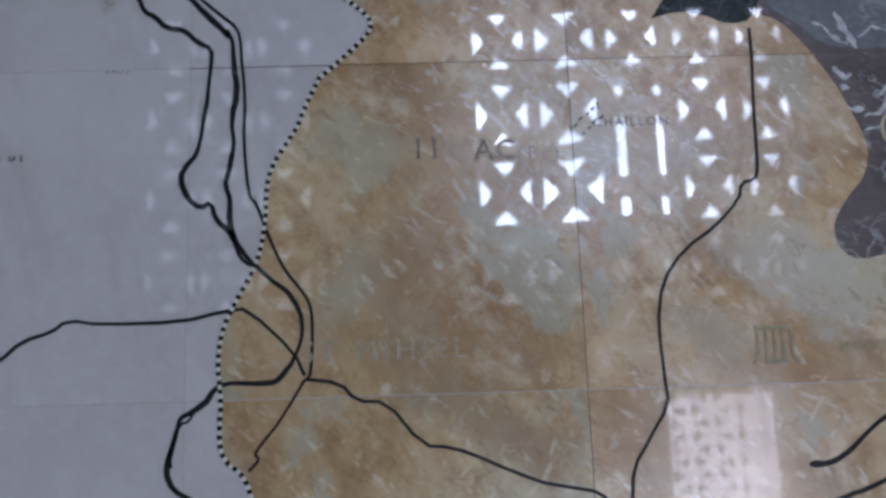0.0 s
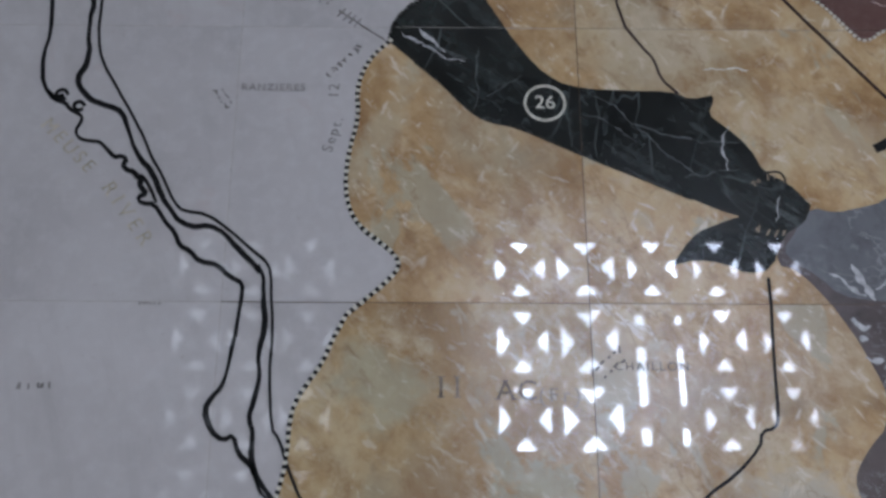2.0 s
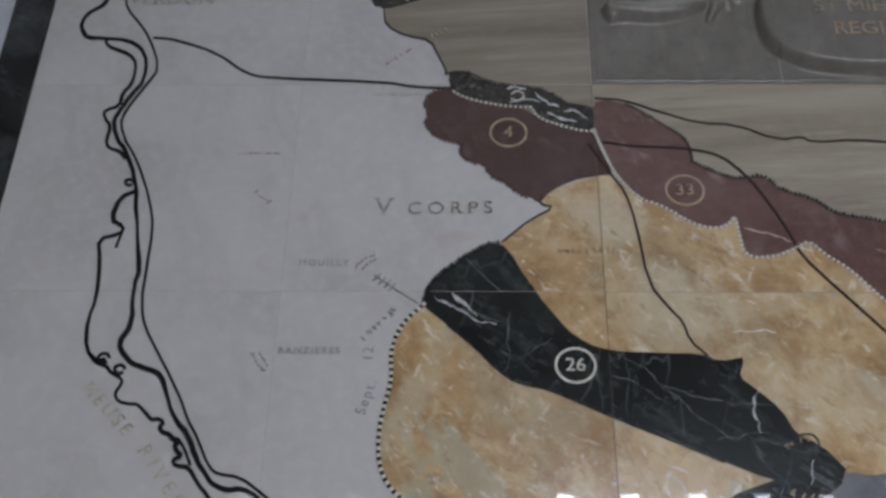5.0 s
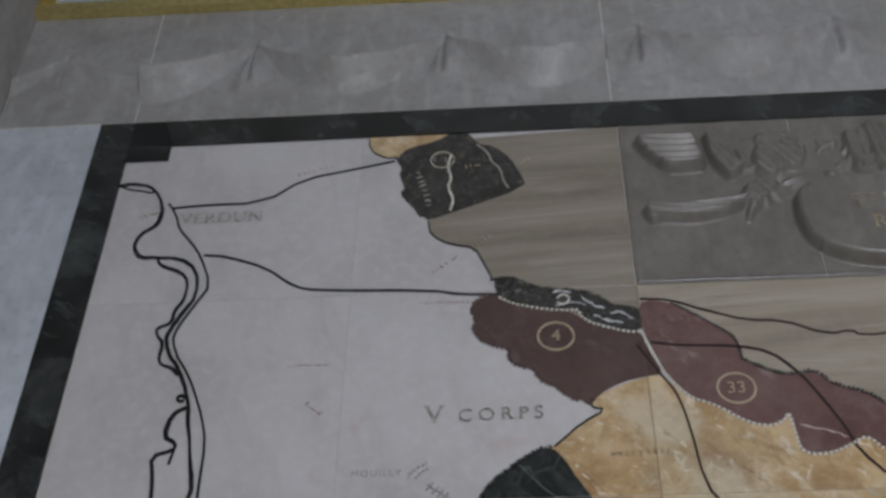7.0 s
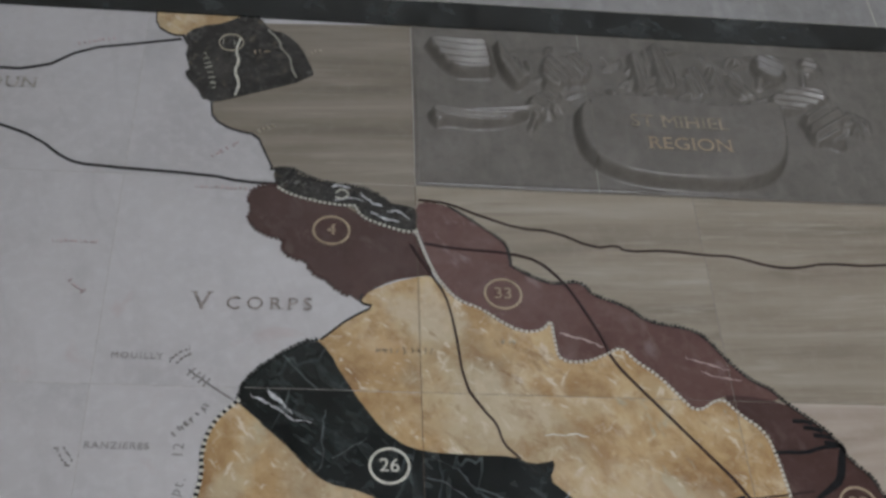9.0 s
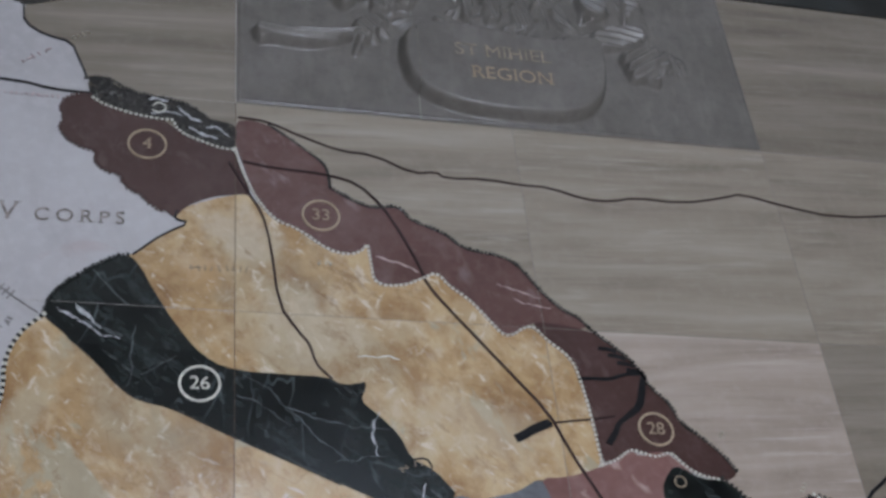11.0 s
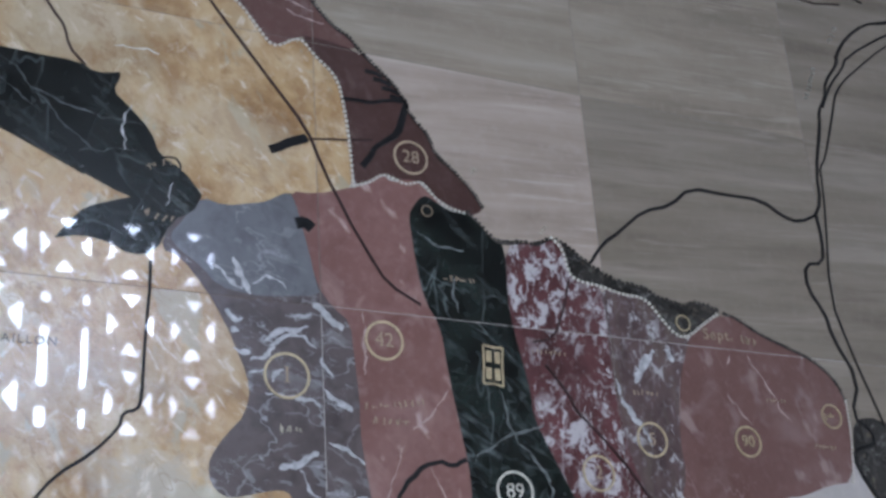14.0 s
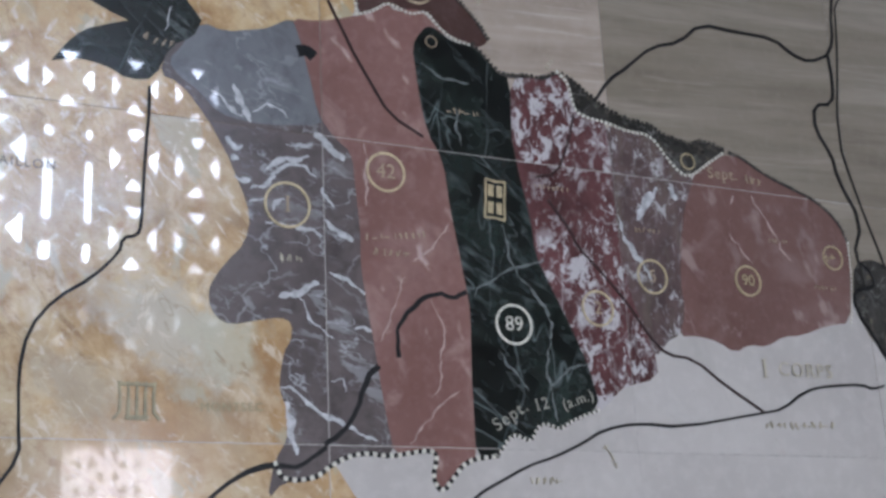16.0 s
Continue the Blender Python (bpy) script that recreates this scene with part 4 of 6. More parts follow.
carved_ribbon([(0.783, 4.925), (0.818, 4.992), (0.911, 5.019), (0.937, 4.972), (0.881, 4.904), (0.837, 4.854), (0.813, 4.803), (0.788, 4.807), (0.806, 4.879)], 0.024, 0.004, 0.8)
carved_ribbon([(1.178, 5.225), (1.225, 5.241), (1.252, 5.176), (1.239, 5.022), (1.184, 5.007), (1.181, 5.111)], 0.026, 0.004, 1.5)
carved_ribbon([(1.262, 5.287), (1.314, 5.279), (1.344, 5.190), (1.357, 5.125), (1.345, 5.019), (1.262, 5.010), (1.264, 5.147)], 0.028, 0.004, 1.4)
carved_ribbon([(1.373, 5.150), (1.439, 5.191), (1.466, 5.103), (1.475, 5.011), (1.371, 5.003)], 0.018, 0.004, 1.3)
carved_ribbon([(1.518, 5.137), (1.585, 5.178), (1.617, 5.070), (1.648, 5.014), (1.574, 5.006), (1.540, 5.050)], 0.018, 0.004, 0.9)
carved_ribbon([(1.636, 5.224), (1.706, 5.254), (1.757, 5.209), (1.772, 5.138), (1.729, 5.093), (1.666, 5.103), (1.638, 5.146)], 0.036, 0.004, 0.7)
carved_ribbon([(1.823, 5.257), (1.900, 5.251), (1.910, 5.181), (1.852, 5.132), (1.818, 5.153)], 0.024, 0.004, 0.2)
carved_ribbon([(1.667, 5.036), (1.780, 5.097), (1.885, 5.090), (1.914, 5.033), (1.837, 4.970), (1.736, 4.937), (1.668, 4.955)], 0.024, 0.005, 0.2)
carved_ribbon([(1.768, 4.940), (1.843, 4.996), (1.911, 4.975), (1.980, 4.914), (1.966, 4.880), (1.900, 4.881), (1.925, 4.816), (1.896, 4.779), (1.846, 4.811), (1.797, 4.791), (1.781, 4.856)], 0.03, 0.007, -0.7)


SHIELD = rounded([(0.971, 4.952), (0.949, 4.812), (0.976, 4.676), (1.092, 4.595), (1.280, 4.571), (1.513, 4.574), (1.632, 4.630), (1.693, 4.739), (1.715, 4.905), (1.702, 5.004), (1.522, 4.948), (1.341, 4.964), (1.141, 4.992)], True, 2)


def inside_depth(X, Z, poly):
    """How far points lie within an outline."""
    d, within = np.full(X.shape, 9.0), np.zeros(X.shape, bool)
    for (ax, az), (bx, bz) in zip(poly, poly[1:] + poly[:1]):
        vx, vz = bx - ax, bz - az
        t = np.clip(((X - ax) * vx + (Z - az) * vz) / (vx * vx + vz * vz + 1e-12), 0, 1)
        d = np.minimum(d, np.hypot(X - ax - t * vx, Z - az - t * vz))
        if vz:
            within ^= ((az > Z) != (bz > Z)) & (X < vx * (Z - az) / vz + ax)
    return np.where(within, d, -d)


GARLAND = [(0.723, 5.210), (0.817, 5.239), (0.966, 5.269), (1.088, 5.239), (1.174, 5.255), (1.286, 5.301), (1.408, 5.265), (1.576, 5.247), (1.711, 5.280), (1.925, 5.265), (1.921, 5.137), (1.932, 5.020), (2.078, 4.929), (1.967, 4.819), (1.858, 4.790), (1.782, 4.909), (1.704, 4.932), (1.522, 4.948), (1.341, 4.964), (1.140, 4.987), (0.975, 4.952), (0.845, 4.832), (0.779, 4.869), (0.797, 4.968), (0.751, 5.021), (0.726, 5.106)]
rng = np.random.default_rng(11)
LEAVES = []
gx0, gx1 = min(p[0] for p in GARLAND), max(p[0] for p in GARLAND)
gz0, gz1 = min(p[1] for p in GARLAND), max(p[1] for p in GARLAND)
for _ in range(150):
    a = rng.uniform(0.3, 2.4)
    LEAVES.append((rng.uniform(gx0, gx1), rng.uniform(gz0, gz1), math.cos(a), math.sin(a), rng.uniform(0.03, 0.075), rng.uniform(0.009, 0.02), rng.uniform(0.006, 0.022)))


def title(X, Z):
    depth = inside_depth(X, Z, SHIELD)
    # the shield: a level field with a steep edge
    h = 0.056 * np.sqrt(np.clip(depth / 0.018, 0, 1)) 
    for outline, high, flute, turn in RIBBONS:
        depth = inside_depth(X, Z, rounded(outline, True, 1))
        wave = np.sin(190 * (math.cos(turn) * Z + math.sin(turn) * X) + 2.5 * np.sin(13 * X))
        h = np.maximum(h, np.where(depth > 0, 1.35 * high * np.clip(depth / 0.016, 0, 1) ** 0.7 + 1.3 * flute * wave * np.clip(depth / 0.02, 0, 1), 0))
    within = np.clip(inside_depth(X, Z, rounded(GARLAND, True, 2)) / 0.03, 0, 1)
    leaf = 0.006 * within
    for x, z, c, sn, long, wide, high in LEAVES:
        u, v = c * (X - x) + sn * (Z - z), -sn * (X - x) + c * (Z - z)
        leaf = np.maximum(leaf, within * (0.006 + high * np.sqrt(np.clip(1 - (u / long) ** 2 - (v / wide) ** 2, 0, None))))
    h = np.maximum(h, leaf)
    for _ in range(2):
        # worn edges
        p = np.pad(h, 1, mode="edge")
        h = (4 * h + p[:-2, 1:-1] + p[2:, 1:-1] + p[1:-1, :-2] + p[1:-1, 2:]) / 8
    h = h + 0.0012 * np.sin(31 * X + 5 * np.sin(9 * Z)) * np.sin(27 * Z + 4 * np.sin(11 * X))
    edge = np.minimum.reduce([X - 0.404, 2.241 - X, Z - 4.547])
    bead = np.clip(1 - ((edge - 0.012) / 0.005) ** 2, 0, None)
    return np.maximum(h, 0.004 * np.sqrt(bead)) + 0.004


panel = thing("title_panel", "taupe stone panel carved with ribbons and gilded title", "panel")
for a, b in [(0.404, 1.0102), (1.0122, 2.241)]:
    me = carve(a, b, 4.547, 5.328, int((b - a) * 260), 200, title, 0.0)
    me.materials.append(PANEL)
    ob = new("block", me)
    ob.parent = panel
bm = bmesh.new()
box(bm, 1.0102, 1.0122, -0.006, 0.004, 4.547, 5.328)
part("joint", bm, DIMBONE, panel)
letters("title", "ST MIHIEL", (1.311, 4.836), 0.08, DULLGILT, 0, panel, 0.0612)
letters("title", "REGION", (1.335, 4.733), 0.08, WORNGOLD, 0, panel, 0.0612)

# ---- inlaid fields ----
taupe = region("taupe striated marble field of the enemy ground", [(-0.152, 5.340), (-0.214, 5.174), (-0.277, 4.884), (-0.270, 4.808), (-0.193, 4.757), (-0.117, 4.744), (-0.089, 4.664), (-0.062, 4.599), (0.025, 4.458), (0.430, 4.371), (0.866, 4.041), (1.372, 3.670), (1.767, 3.287), (1.901, 3.109), (2.203, 3.043), (2.561, 2.940), (3.125, 2.809), (3.099, 2.581), (3.189, 2.422), (4.500, 2.200), (4.500, 5.450)], 0.0008, TAUPE, 0.0, 1)
# the slabs differ in tone: dark under the frame and by the river, pale along the front
for ob in taupe.children:
    mid = sum((v.co for v in ob.data.vertices), Vector()) / len(ob.data.vertices)
    i, j = cell(mid.x, mid.z)
    if (i, j) in ((4, 4), (4, 3)):
        ob.data.materials[0] = PALETAUPE
        ob["label"] = "paler striated slab"
    elif (i >= 5 or i <= 2 or j >= 6) and (i, j) != (5, 5):
        ob.data.materials[0] = DARKTAUPE
        ob["label"] = "darker striated slab"
YELLOW_LEFT = [(0.103, 3.919), (-0.117, 3.701), (-0.176, 3.634), (-0.204, 3.542), (-0.194, 3.452), (-0.223, 3.329), (-0.224, 3.211), (-0.191, 3.130), (-0.110, 3.066), (-0.076, 3.026), (-0.094, 2.987), (-0.177, 2.910), (-0.212, 2.880), (-0.211, 2.880), (-0.246, 2.806), (-0.267, 2.748), (-0.315, 2.677), (-0.339, 2.620), (-0.341, 2.506), (-0.361, 2.410), (-0.407, 2.329), (-0.445, 2.249), (-0.451, 2.156), (-0.441, 2.103), (-0.446, 1.987), (-0.429, 1.948), (-0.391, 1.922), (-0.369, 1.868)]
YELLOW_REST = [(-0.339, 1.770), (-0.500, 1.250), (2.000, 1.250), (1.285, 2.058), (1.290, 2.311), (1.264, 2.515), (1.207, 2.754), (1.132, 2.982), (1.062, 3.238), (1.087, 3.138), (1.220, 3.180), (1.322, 3.204), (1.433, 3.264), (1.426, 3.445), (1.413, 3.557), (1.396, 3.643), (1.322, 3.705), (1.283, 3.761), (1.203, 3.696), (1.158, 3.757), (1.102, 3.831), (1.043, 3.876), (1.007, 3.927), (0.965, 3.901), (0.894, 3.865), (0.812, 3.867), (0.806, 3.948), (0.799, 4.021), (0.788, 3.992), (0.743, 3.967), (0.660, 3.986), (0.591, 4.058), (0.516, 4.078), (0.454, 4.163), (0.420, 4.174), (0.317, 4.140), (0.231, 4.092), (0.222, 4.065), (0.271, 4.049), (0.195, 4.002)]
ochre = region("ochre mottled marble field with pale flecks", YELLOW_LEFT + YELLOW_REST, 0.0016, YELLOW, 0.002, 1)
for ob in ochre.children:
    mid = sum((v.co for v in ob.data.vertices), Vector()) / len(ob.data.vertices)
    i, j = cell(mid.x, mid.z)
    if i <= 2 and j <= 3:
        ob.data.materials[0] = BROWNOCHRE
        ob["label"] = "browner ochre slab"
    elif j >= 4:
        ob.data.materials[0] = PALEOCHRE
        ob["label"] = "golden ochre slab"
black_arm = region("black marble inlay with white veins", [(-0.117, 3.695), (-0.117, 3.695), (-0.107, 3.749), (-0.084, 3.788), (-0.020, 3.848), (0.054, 3.904), (0.103, 3.919), (0.135, 3.879), (0.174, 3.800), (0.236, 3.694), (0.289, 3.619), (0.342, 3.573), (0.404, 3.549), (0.544, 3.541), (0.654, 3.542), (0.706, 3.515), (0.761, 3.529), (0.764, 3.529), (0.769, 3.511), (0.749, 3.471), (0.791, 3.430), (0.853, 3.369), (0.882, 3.291), (0.940, 3.266), (0.995, 3.196), (0.994, 3.192), (0.972, 3.141), (0.911, 3.108), (0.876, 3.012), (0.809, 2.997), (0.754, 3.028), (0.682, 3.036), (0.619, 3.021), (0.619, 3.021), (0.648, 3.067), (0.690, 3.116), (0.744, 3.140), (0.805, 3.162), (0.805, 3.162), (0.756, 3.178), (0.677, 3.215), (0.555, 3.273), (0.422, 3.332), (0.318, 3.384), (0.228, 3.428), (0.144, 3.445), (0.090, 3.489), (0.029, 3.562), (-0.050, 3.635)], 0.0028, BLACK, 0.002, 1)
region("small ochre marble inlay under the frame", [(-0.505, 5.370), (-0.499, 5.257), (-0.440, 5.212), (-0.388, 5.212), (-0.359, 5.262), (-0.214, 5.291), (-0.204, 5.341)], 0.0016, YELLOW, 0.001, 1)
region("dark speckled marble inlay with white veins", [(-0.398, 5.212), (-0.366, 5.156), (-0.379, 5.112), (-0.353, 5.051), (-0.376, 5.015), (-0.341, 4.979), (-0.300, 4.905), (-0.277, 4.884), (-0.193, 4.918), (0.064, 5.030), (0.047, 5.096), (0.010, 5.188), (-0.050, 5.254), (-0.101, 5.264), (-0.142, 5.336), (-0.194, 5.340), (-0.256, 5.294), (-0.359, 5.262)], 0.0024, SPECKLED, 0.003, 1)
strip = region("narrow dark speckled marble inlay", [(-0.059, 4.581), (-0.044, 4.603), (0.002, 4.602), (0.029, 4.568), (0.074, 4.548), (0.174, 4.535), (0.254, 4.518), (0.313, 4.465), (0.367, 4.458), (0.405, 4.446), (0.402, 4.347), (0.365, 4.340), (0.305, 4.362), (0.228, 4.394), (0.205, 4.448), (0.168, 4.440), (0.079, 4.455), (-0.001, 4.484), (-0.046, 4.518)], 0.0028, SPECKLED, 0.003, 1)
region("dark maroon marble inlay with scalloped edge", [(-0.046, 4.523), (-0.115, 4.508), (-0.130, 4.455), (-0.111, 4.418), (-0.131, 4.377), (-0.089, 4.323), (-0.042, 4.302), (-0.003, 4.300), (-0.017, 4.251), (0.021, 4.222), (0.060, 4.218), (0.079, 4.165), (0.126, 4.145), (0.152, 4.107), (0.198, 4.088), (0.222, 4.061), (0.254, 4.106), (0.322, 4.150), (0.409, 4.172), (0.456, 4.171), (0.419, 4.273), (0.401, 4.349), (0.306, 4.371), (0.228, 4.404), (0.169, 4.450), (-0.001, 4.489)], 0.0024, DARKRED, 0.003, 1)
maroon = region("maroon marble inlay with pale veins", [(0.401, 4.366), (0.401, 4.464), (0.444, 4.477), (0.507, 4.460), (0.587, 4.399), (0.641, 4.351), (0.685, 4.312), (0.693, 4.223), (0.746, 4.187), (0.816, 4.153), (0.888, 4.169), (0.918, 4.158), (0.939, 4.117), (1.046, 4.078), (1.096, 4.020), (1.223, 4.004), (1.275, 3.968), (1.322, 3.889), (1.388, 3.814), (1.440, 3.789), (1.472, 3.745), (1.328, 3.758), (1.283, 3.761), (1.203, 3.696), (1.158, 3.757), (1.102, 3.831), (1.043, 3.876), (1.007, 3.927), (0.965, 3.901), (0.894, 3.865), (0.812, 3.867), (0.806, 3.948), (0.799, 4.021), (0.788, 3.992), (0.743, 3.967), (0.675, 3.983), (0.590, 4.055), (0.522, 4.077), (0.461, 4.164), (0.433, 4.259)], 0.0024, MAROON, 0.002, 1)
region("dark maroon marble inlay with black markings", [(1.283, 3.761), (1.338, 3.767), (1.472, 3.745), (1.538, 3.688), (1.603, 3.624), (1.621, 3.557), (1.677, 3.504), (1.701, 3.430), (1.750, 3.396), (1.812, 3.336), (1.847, 3.277), (1.815, 3.254), (1.780, 3.255), (1.728, 3.266), (1.680, 3.299), (1.651, 3.342), (1.603, 3.320), (1.569, 3.331), (1.527, 3.346), (1.488, 3.312), (1.433, 3.290), (1.426, 3.445), (1.413, 3.557), (1.396, 3.643), (1.322, 3.705)], 0.0026, DARKRED, 0.002, 1)
slate = region("violet slate marble inlay with white veins", [(0.940, 3.010), (0.885, 3.025), (0.905, 3.100), (0.965, 3.150), (0.997, 3.192), (1.055, 3.174), (1.133, 3.192), (1.181, 3.207), (1.243, 3.248), (1.270, 3.219), (1.308, 3.090), (1.329, 2.977), (1.368, 2.917), (1.432, 2.876), (1.441, 2.669), (1.450, 2.469), (1.486, 2.175), (1.503, 2.061), (1.411, 2.076), (1.334, 2.047), (1.289, 2.008), (1.202, 2.001), (1.159, 1.950), (1.183, 2.054), (1.205, 2.084), (1.220, 2.125), (1.225, 2.167), (1.200, 2.208), (1.197, 2.250), (1.208, 2.322), (1.228, 2.351), (1.232, 2.395), (1.202, 2.411), (1.143, 2.397), (1.071, 2.382), (1.035, 2.397), (1.014, 2.439), (1.020, 2.482), (1.056, 2.536), (1.112, 2.600), (1.124, 2.669), (1.101, 2.742), (1.056, 2.845), (1.003, 2.932)], 0.0024, SLATE, 0.002, 1)
region("blue-grey marble inlay beside the slate", [(0.940, 3.110), (0.960, 3.140), (0.997, 3.192), (1.055, 3.174), (1.133, 3.192), (1.181, 3.207), (1.243, 3.248), (1.261, 3.200), (1.291, 3.087), (1.313, 2.975), (1.324, 2.943), (1.209, 2.930), (1.117, 2.924), (1.040, 2.940), (0.990, 2.992), (0.935, 3.030), (0.905, 3.065)], 0.0026, BLUESLATE, 0.003, 1)
brick = region("brick red marble inlay with pale veins", [(1.243, 3.248), (1.311, 3.247), (1.433, 3.287), (1.482, 3.308), (1.527, 3.348), (1.552, 3.321), (1.597, 3.338), (1.632, 3.339), (1.667, 3.309), (1.727, 3.252), (1.706, 3.213), (1.651, 3.186), (1.623, 3.156), (1.618, 3.051), (1.634, 2.968), (1.679, 2.889), (1.692, 2.758), (1.711, 2.646), (1.728, 2.535), (1.738, 2.457), (1.733, 2.302), (1.732, 2.182), (1.737, 2.071), (1.703, 2.060), (1.659, 2.009), (1.628, 1.973), (1.603, 2.011), (1.620, 2.080), (1.559, 2.079), (1.503, 2.061), (1.478, 2.174), (1.458, 2.334), (1.434, 2.467), (1.422, 2.573), (1.425, 2.667), (1.413, 2.777), (1.408, 2.873), (1.355, 2.915), (1.313, 2.975), (1.291, 3.087), (1.261, 3.200)], 0.0028, RED, 0.002, 1)
green_black = region("black green marble inlay with pale veins", [(1.652, 3.295), (1.623, 3.265), (1.600, 3.222), (1.607, 3.153), (1.618, 3.051), (1.634, 2.968), (1.679, 2.889), (1.692, 2.758), (1.711, 2.646), (1.728, 2.535), (1.738, 2.457), (1.733, 2.302), (1.732, 2.182), (1.732, 2.071), (1.795, 2.072), (1.842, 2.133), (1.876, 2.123), (1.901, 2.113), (1.922, 2.155), (1.957, 2.163), (1.991, 2.146), (2.029, 2.173), (2.127, 2.207), (2.107, 2.303), (2.078, 2.382), (2.032, 2.476), (1.986, 2.571), (1.955, 2.634), (1.946, 2.750), (1.913, 2.900), (1.902, 3.003), (1.910, 3.173), (1.869, 3.180), (1.835, 3.221), (1.800, 3.255), (1.727, 3.256), (1.683, 3.286)], 0.0032, GREENBLACK, 0.002, 1)
region("crimson and white breccia marble inlay", [(1.912, 3.173), (1.983, 3.188), (2.021, 3.181), (2.073, 3.216), (2.109, 3.185), (2.120, 3.101), (2.158, 3.082), (2.237, 3.076), (2.240, 2.975), (2.234, 2.867), (2.238, 2.727), (2.252, 2.591), (2.279, 2.492), (2.310, 2.427), (2.332, 2.362), (2.330, 2.305), (2.215, 2.273), (2.196, 2.264), (2.163, 2.226), (2.118, 2.198), (2.107, 2.303), (2.078, 2.382), (2.032, 2.476), (1.986, 2.571), (1.955, 2.634), (1.946, 2.750), (1.913, 2.900), (1.902, 3.003)], 0.0028, BRECCIA, 0.002, 1)
grey_breccia = region("grey violet breccia marble inlay", [(2.227, 3.075), (2.305, 3.056), (2.388, 3.057), (2.432, 2.998), (2.477, 2.939), (2.536, 2.940), (2.498, 2.859), (2.464, 2.766), (2.443, 2.606), (2.451, 2.503), (2.420, 2.433), (2.378, 2.417), (2.331, 2.359), (2.310, 2.427), (2.279, 2.492), (2.252, 2.591), (2.238, 2.727), (2.234, 2.867), (2.236, 2.974)], 0.003, GREYBRECCIA, 0.002, 1)
scratched = region("brick red marble inlay with pale scratches", [(2.530, 2.941), (2.589, 2.986), (2.649, 3.025), (2.726, 3.025), (2.808, 2.977), (2.916, 2.941), (3.003, 2.912), (3.086, 2.854), (3.119, 2.780), (3.114, 2.657), (3.086, 2.513), (2.996, 2.502), (2.876, 2.459), (2.810, 2.455), (2.738, 2.416), (2.675, 2.422), (2.618, 2.393), (2.561, 2.424), (2.491, 2.437), (2.419, 2.430), (2.451, 2.503), (2.443, 2.606), (2.468, 2.766), (2.498, 2.859)], 0.0026, ROSE, 0.002, 1)
region("dark speckled marble strip along the front", [(2.102, 3.215), (2.194, 3.142), (2.290, 3.094), (2.371, 3.092), (2.450, 3.056), (2.532, 3.039), (2.590, 3.065), (2.666, 3.036), (2.589, 2.986), (2.530, 2.941), (2.477, 2.943), (2.432, 2.998), (2.388, 3.057), (2.287, 3.068), (2.158, 3.082), (2.120, 3.101), (2.114, 3.177)], 0.0034, SPECKLED, 0.003, 1)
region("dark speckled marble inlay by the river", [(3.135, 2.715), (3.206, 2.734), (3.270, 2.717), (3.441, 2.682), (3.362, 2.339), (3.219, 2.396), (3.146, 2.502), (3.112, 2.601)], 0.0026, SPECKLED, 0.003, 1)

# the plainest veins of the stones
for width, pts in [
    (0.009, [(-0.027, 3.737), (-0.004, 3.705), (0.019, 3.678), (0.038, 3.660)]), (0.006, [(-0.087, 3.727), (-0.042, 3.700), (-0.004, 3.678), (0.034, 3.647), (0.094, 3.634)]),
    (0.005, [(0.794, 3.435), (0.778, 3.376), (0.779, 3.329), (0.786, 3.295)]), (0.004, [(0.911, 3.227), (0.905, 3.171), (0.892, 3.148)]),
]:
    vein(black_arm, pts, width, 0.0028, PALEVEIN)
for width, pts in [
    (0.005, [(0.152, 3.520), (0.205, 3.564), (0.247, 3.590)]), (0.016, [(-0.011, 3.687), (0.034, 3.669), (0.079, 3.647), (0.102, 3.643)]), (0.004, [(0.125, 3.679), (0.127, 3.598), (0.118, 3.477)]),
    (0.006, [(0.407, 3.547), (0.482, 3.499), (0.561, 3.427), (0.642, 3.404), (0.743, 3.381), (0.836, 3.388)]), (0.005, [(0.522, 3.463), (0.599, 3.375), (0.675, 3.305), (0.732, 3.260)]),
    (0.005, [(0.408, 3.468), (0.459, 3.456), (0.558, 3.374)]), (0.004, [(0.673, 3.277), (0.735, 3.289), (0.818, 3.306)]),
]:
    vein(black_arm, pts, 0.75 * width, 0.0028, SMOKEVEIN)
for width, pts in [
    (0.007, [(1.849, 2.723), (1.875, 2.594), (1.934, 2.541), (1.986, 2.464), (1.985, 2.383), (1.960, 2.303), (1.979, 2.249)]), (0.008, [(1.977, 2.627), (1.866, 2.585), (1.774, 2.529), (1.748, 2.503)]),
    (0.005, [(1.815, 2.358), (1.855, 2.314), (1.903, 2.254)]), (0.006, [(2.109, 2.342), (2.024, 2.314), (1.965, 2.256)]), (0.005, [(1.974, 2.257), (1.984, 2.164)]),
    (0.006, [(1.627, 3.178), (1.678, 3.134), (1.776, 3.132)]), (0.006, [(1.717, 3.045), (1.738, 2.937)]),
]:
    vein(green_black, pts, width, 0.0032, GREYVEIN)
for width, pts in [
    (0.007, [(1.692, 2.699), (1.651, 2.658), (1.618, 2.614), (1.570, 2.585)]), (0.009, [(1.442, 2.914), (1.446, 2.856), (1.448, 2.797), (1.442, 2.723)]), (0.005, [(1.629, 2.476), (1.662, 2.412), (1.642, 2.327), (1.643, 2.263), (1.617, 2.225)]),
    (0.006, [(1.687, 2.237), (1.599, 2.170), (1.547, 2.098)]), (0.005, [(1.550, 2.546), (1.502, 2.421), (1.471, 2.354)]),
]:
    vein(brick, pts, 0.75 * width, 0.0028, ROSEVEIN)
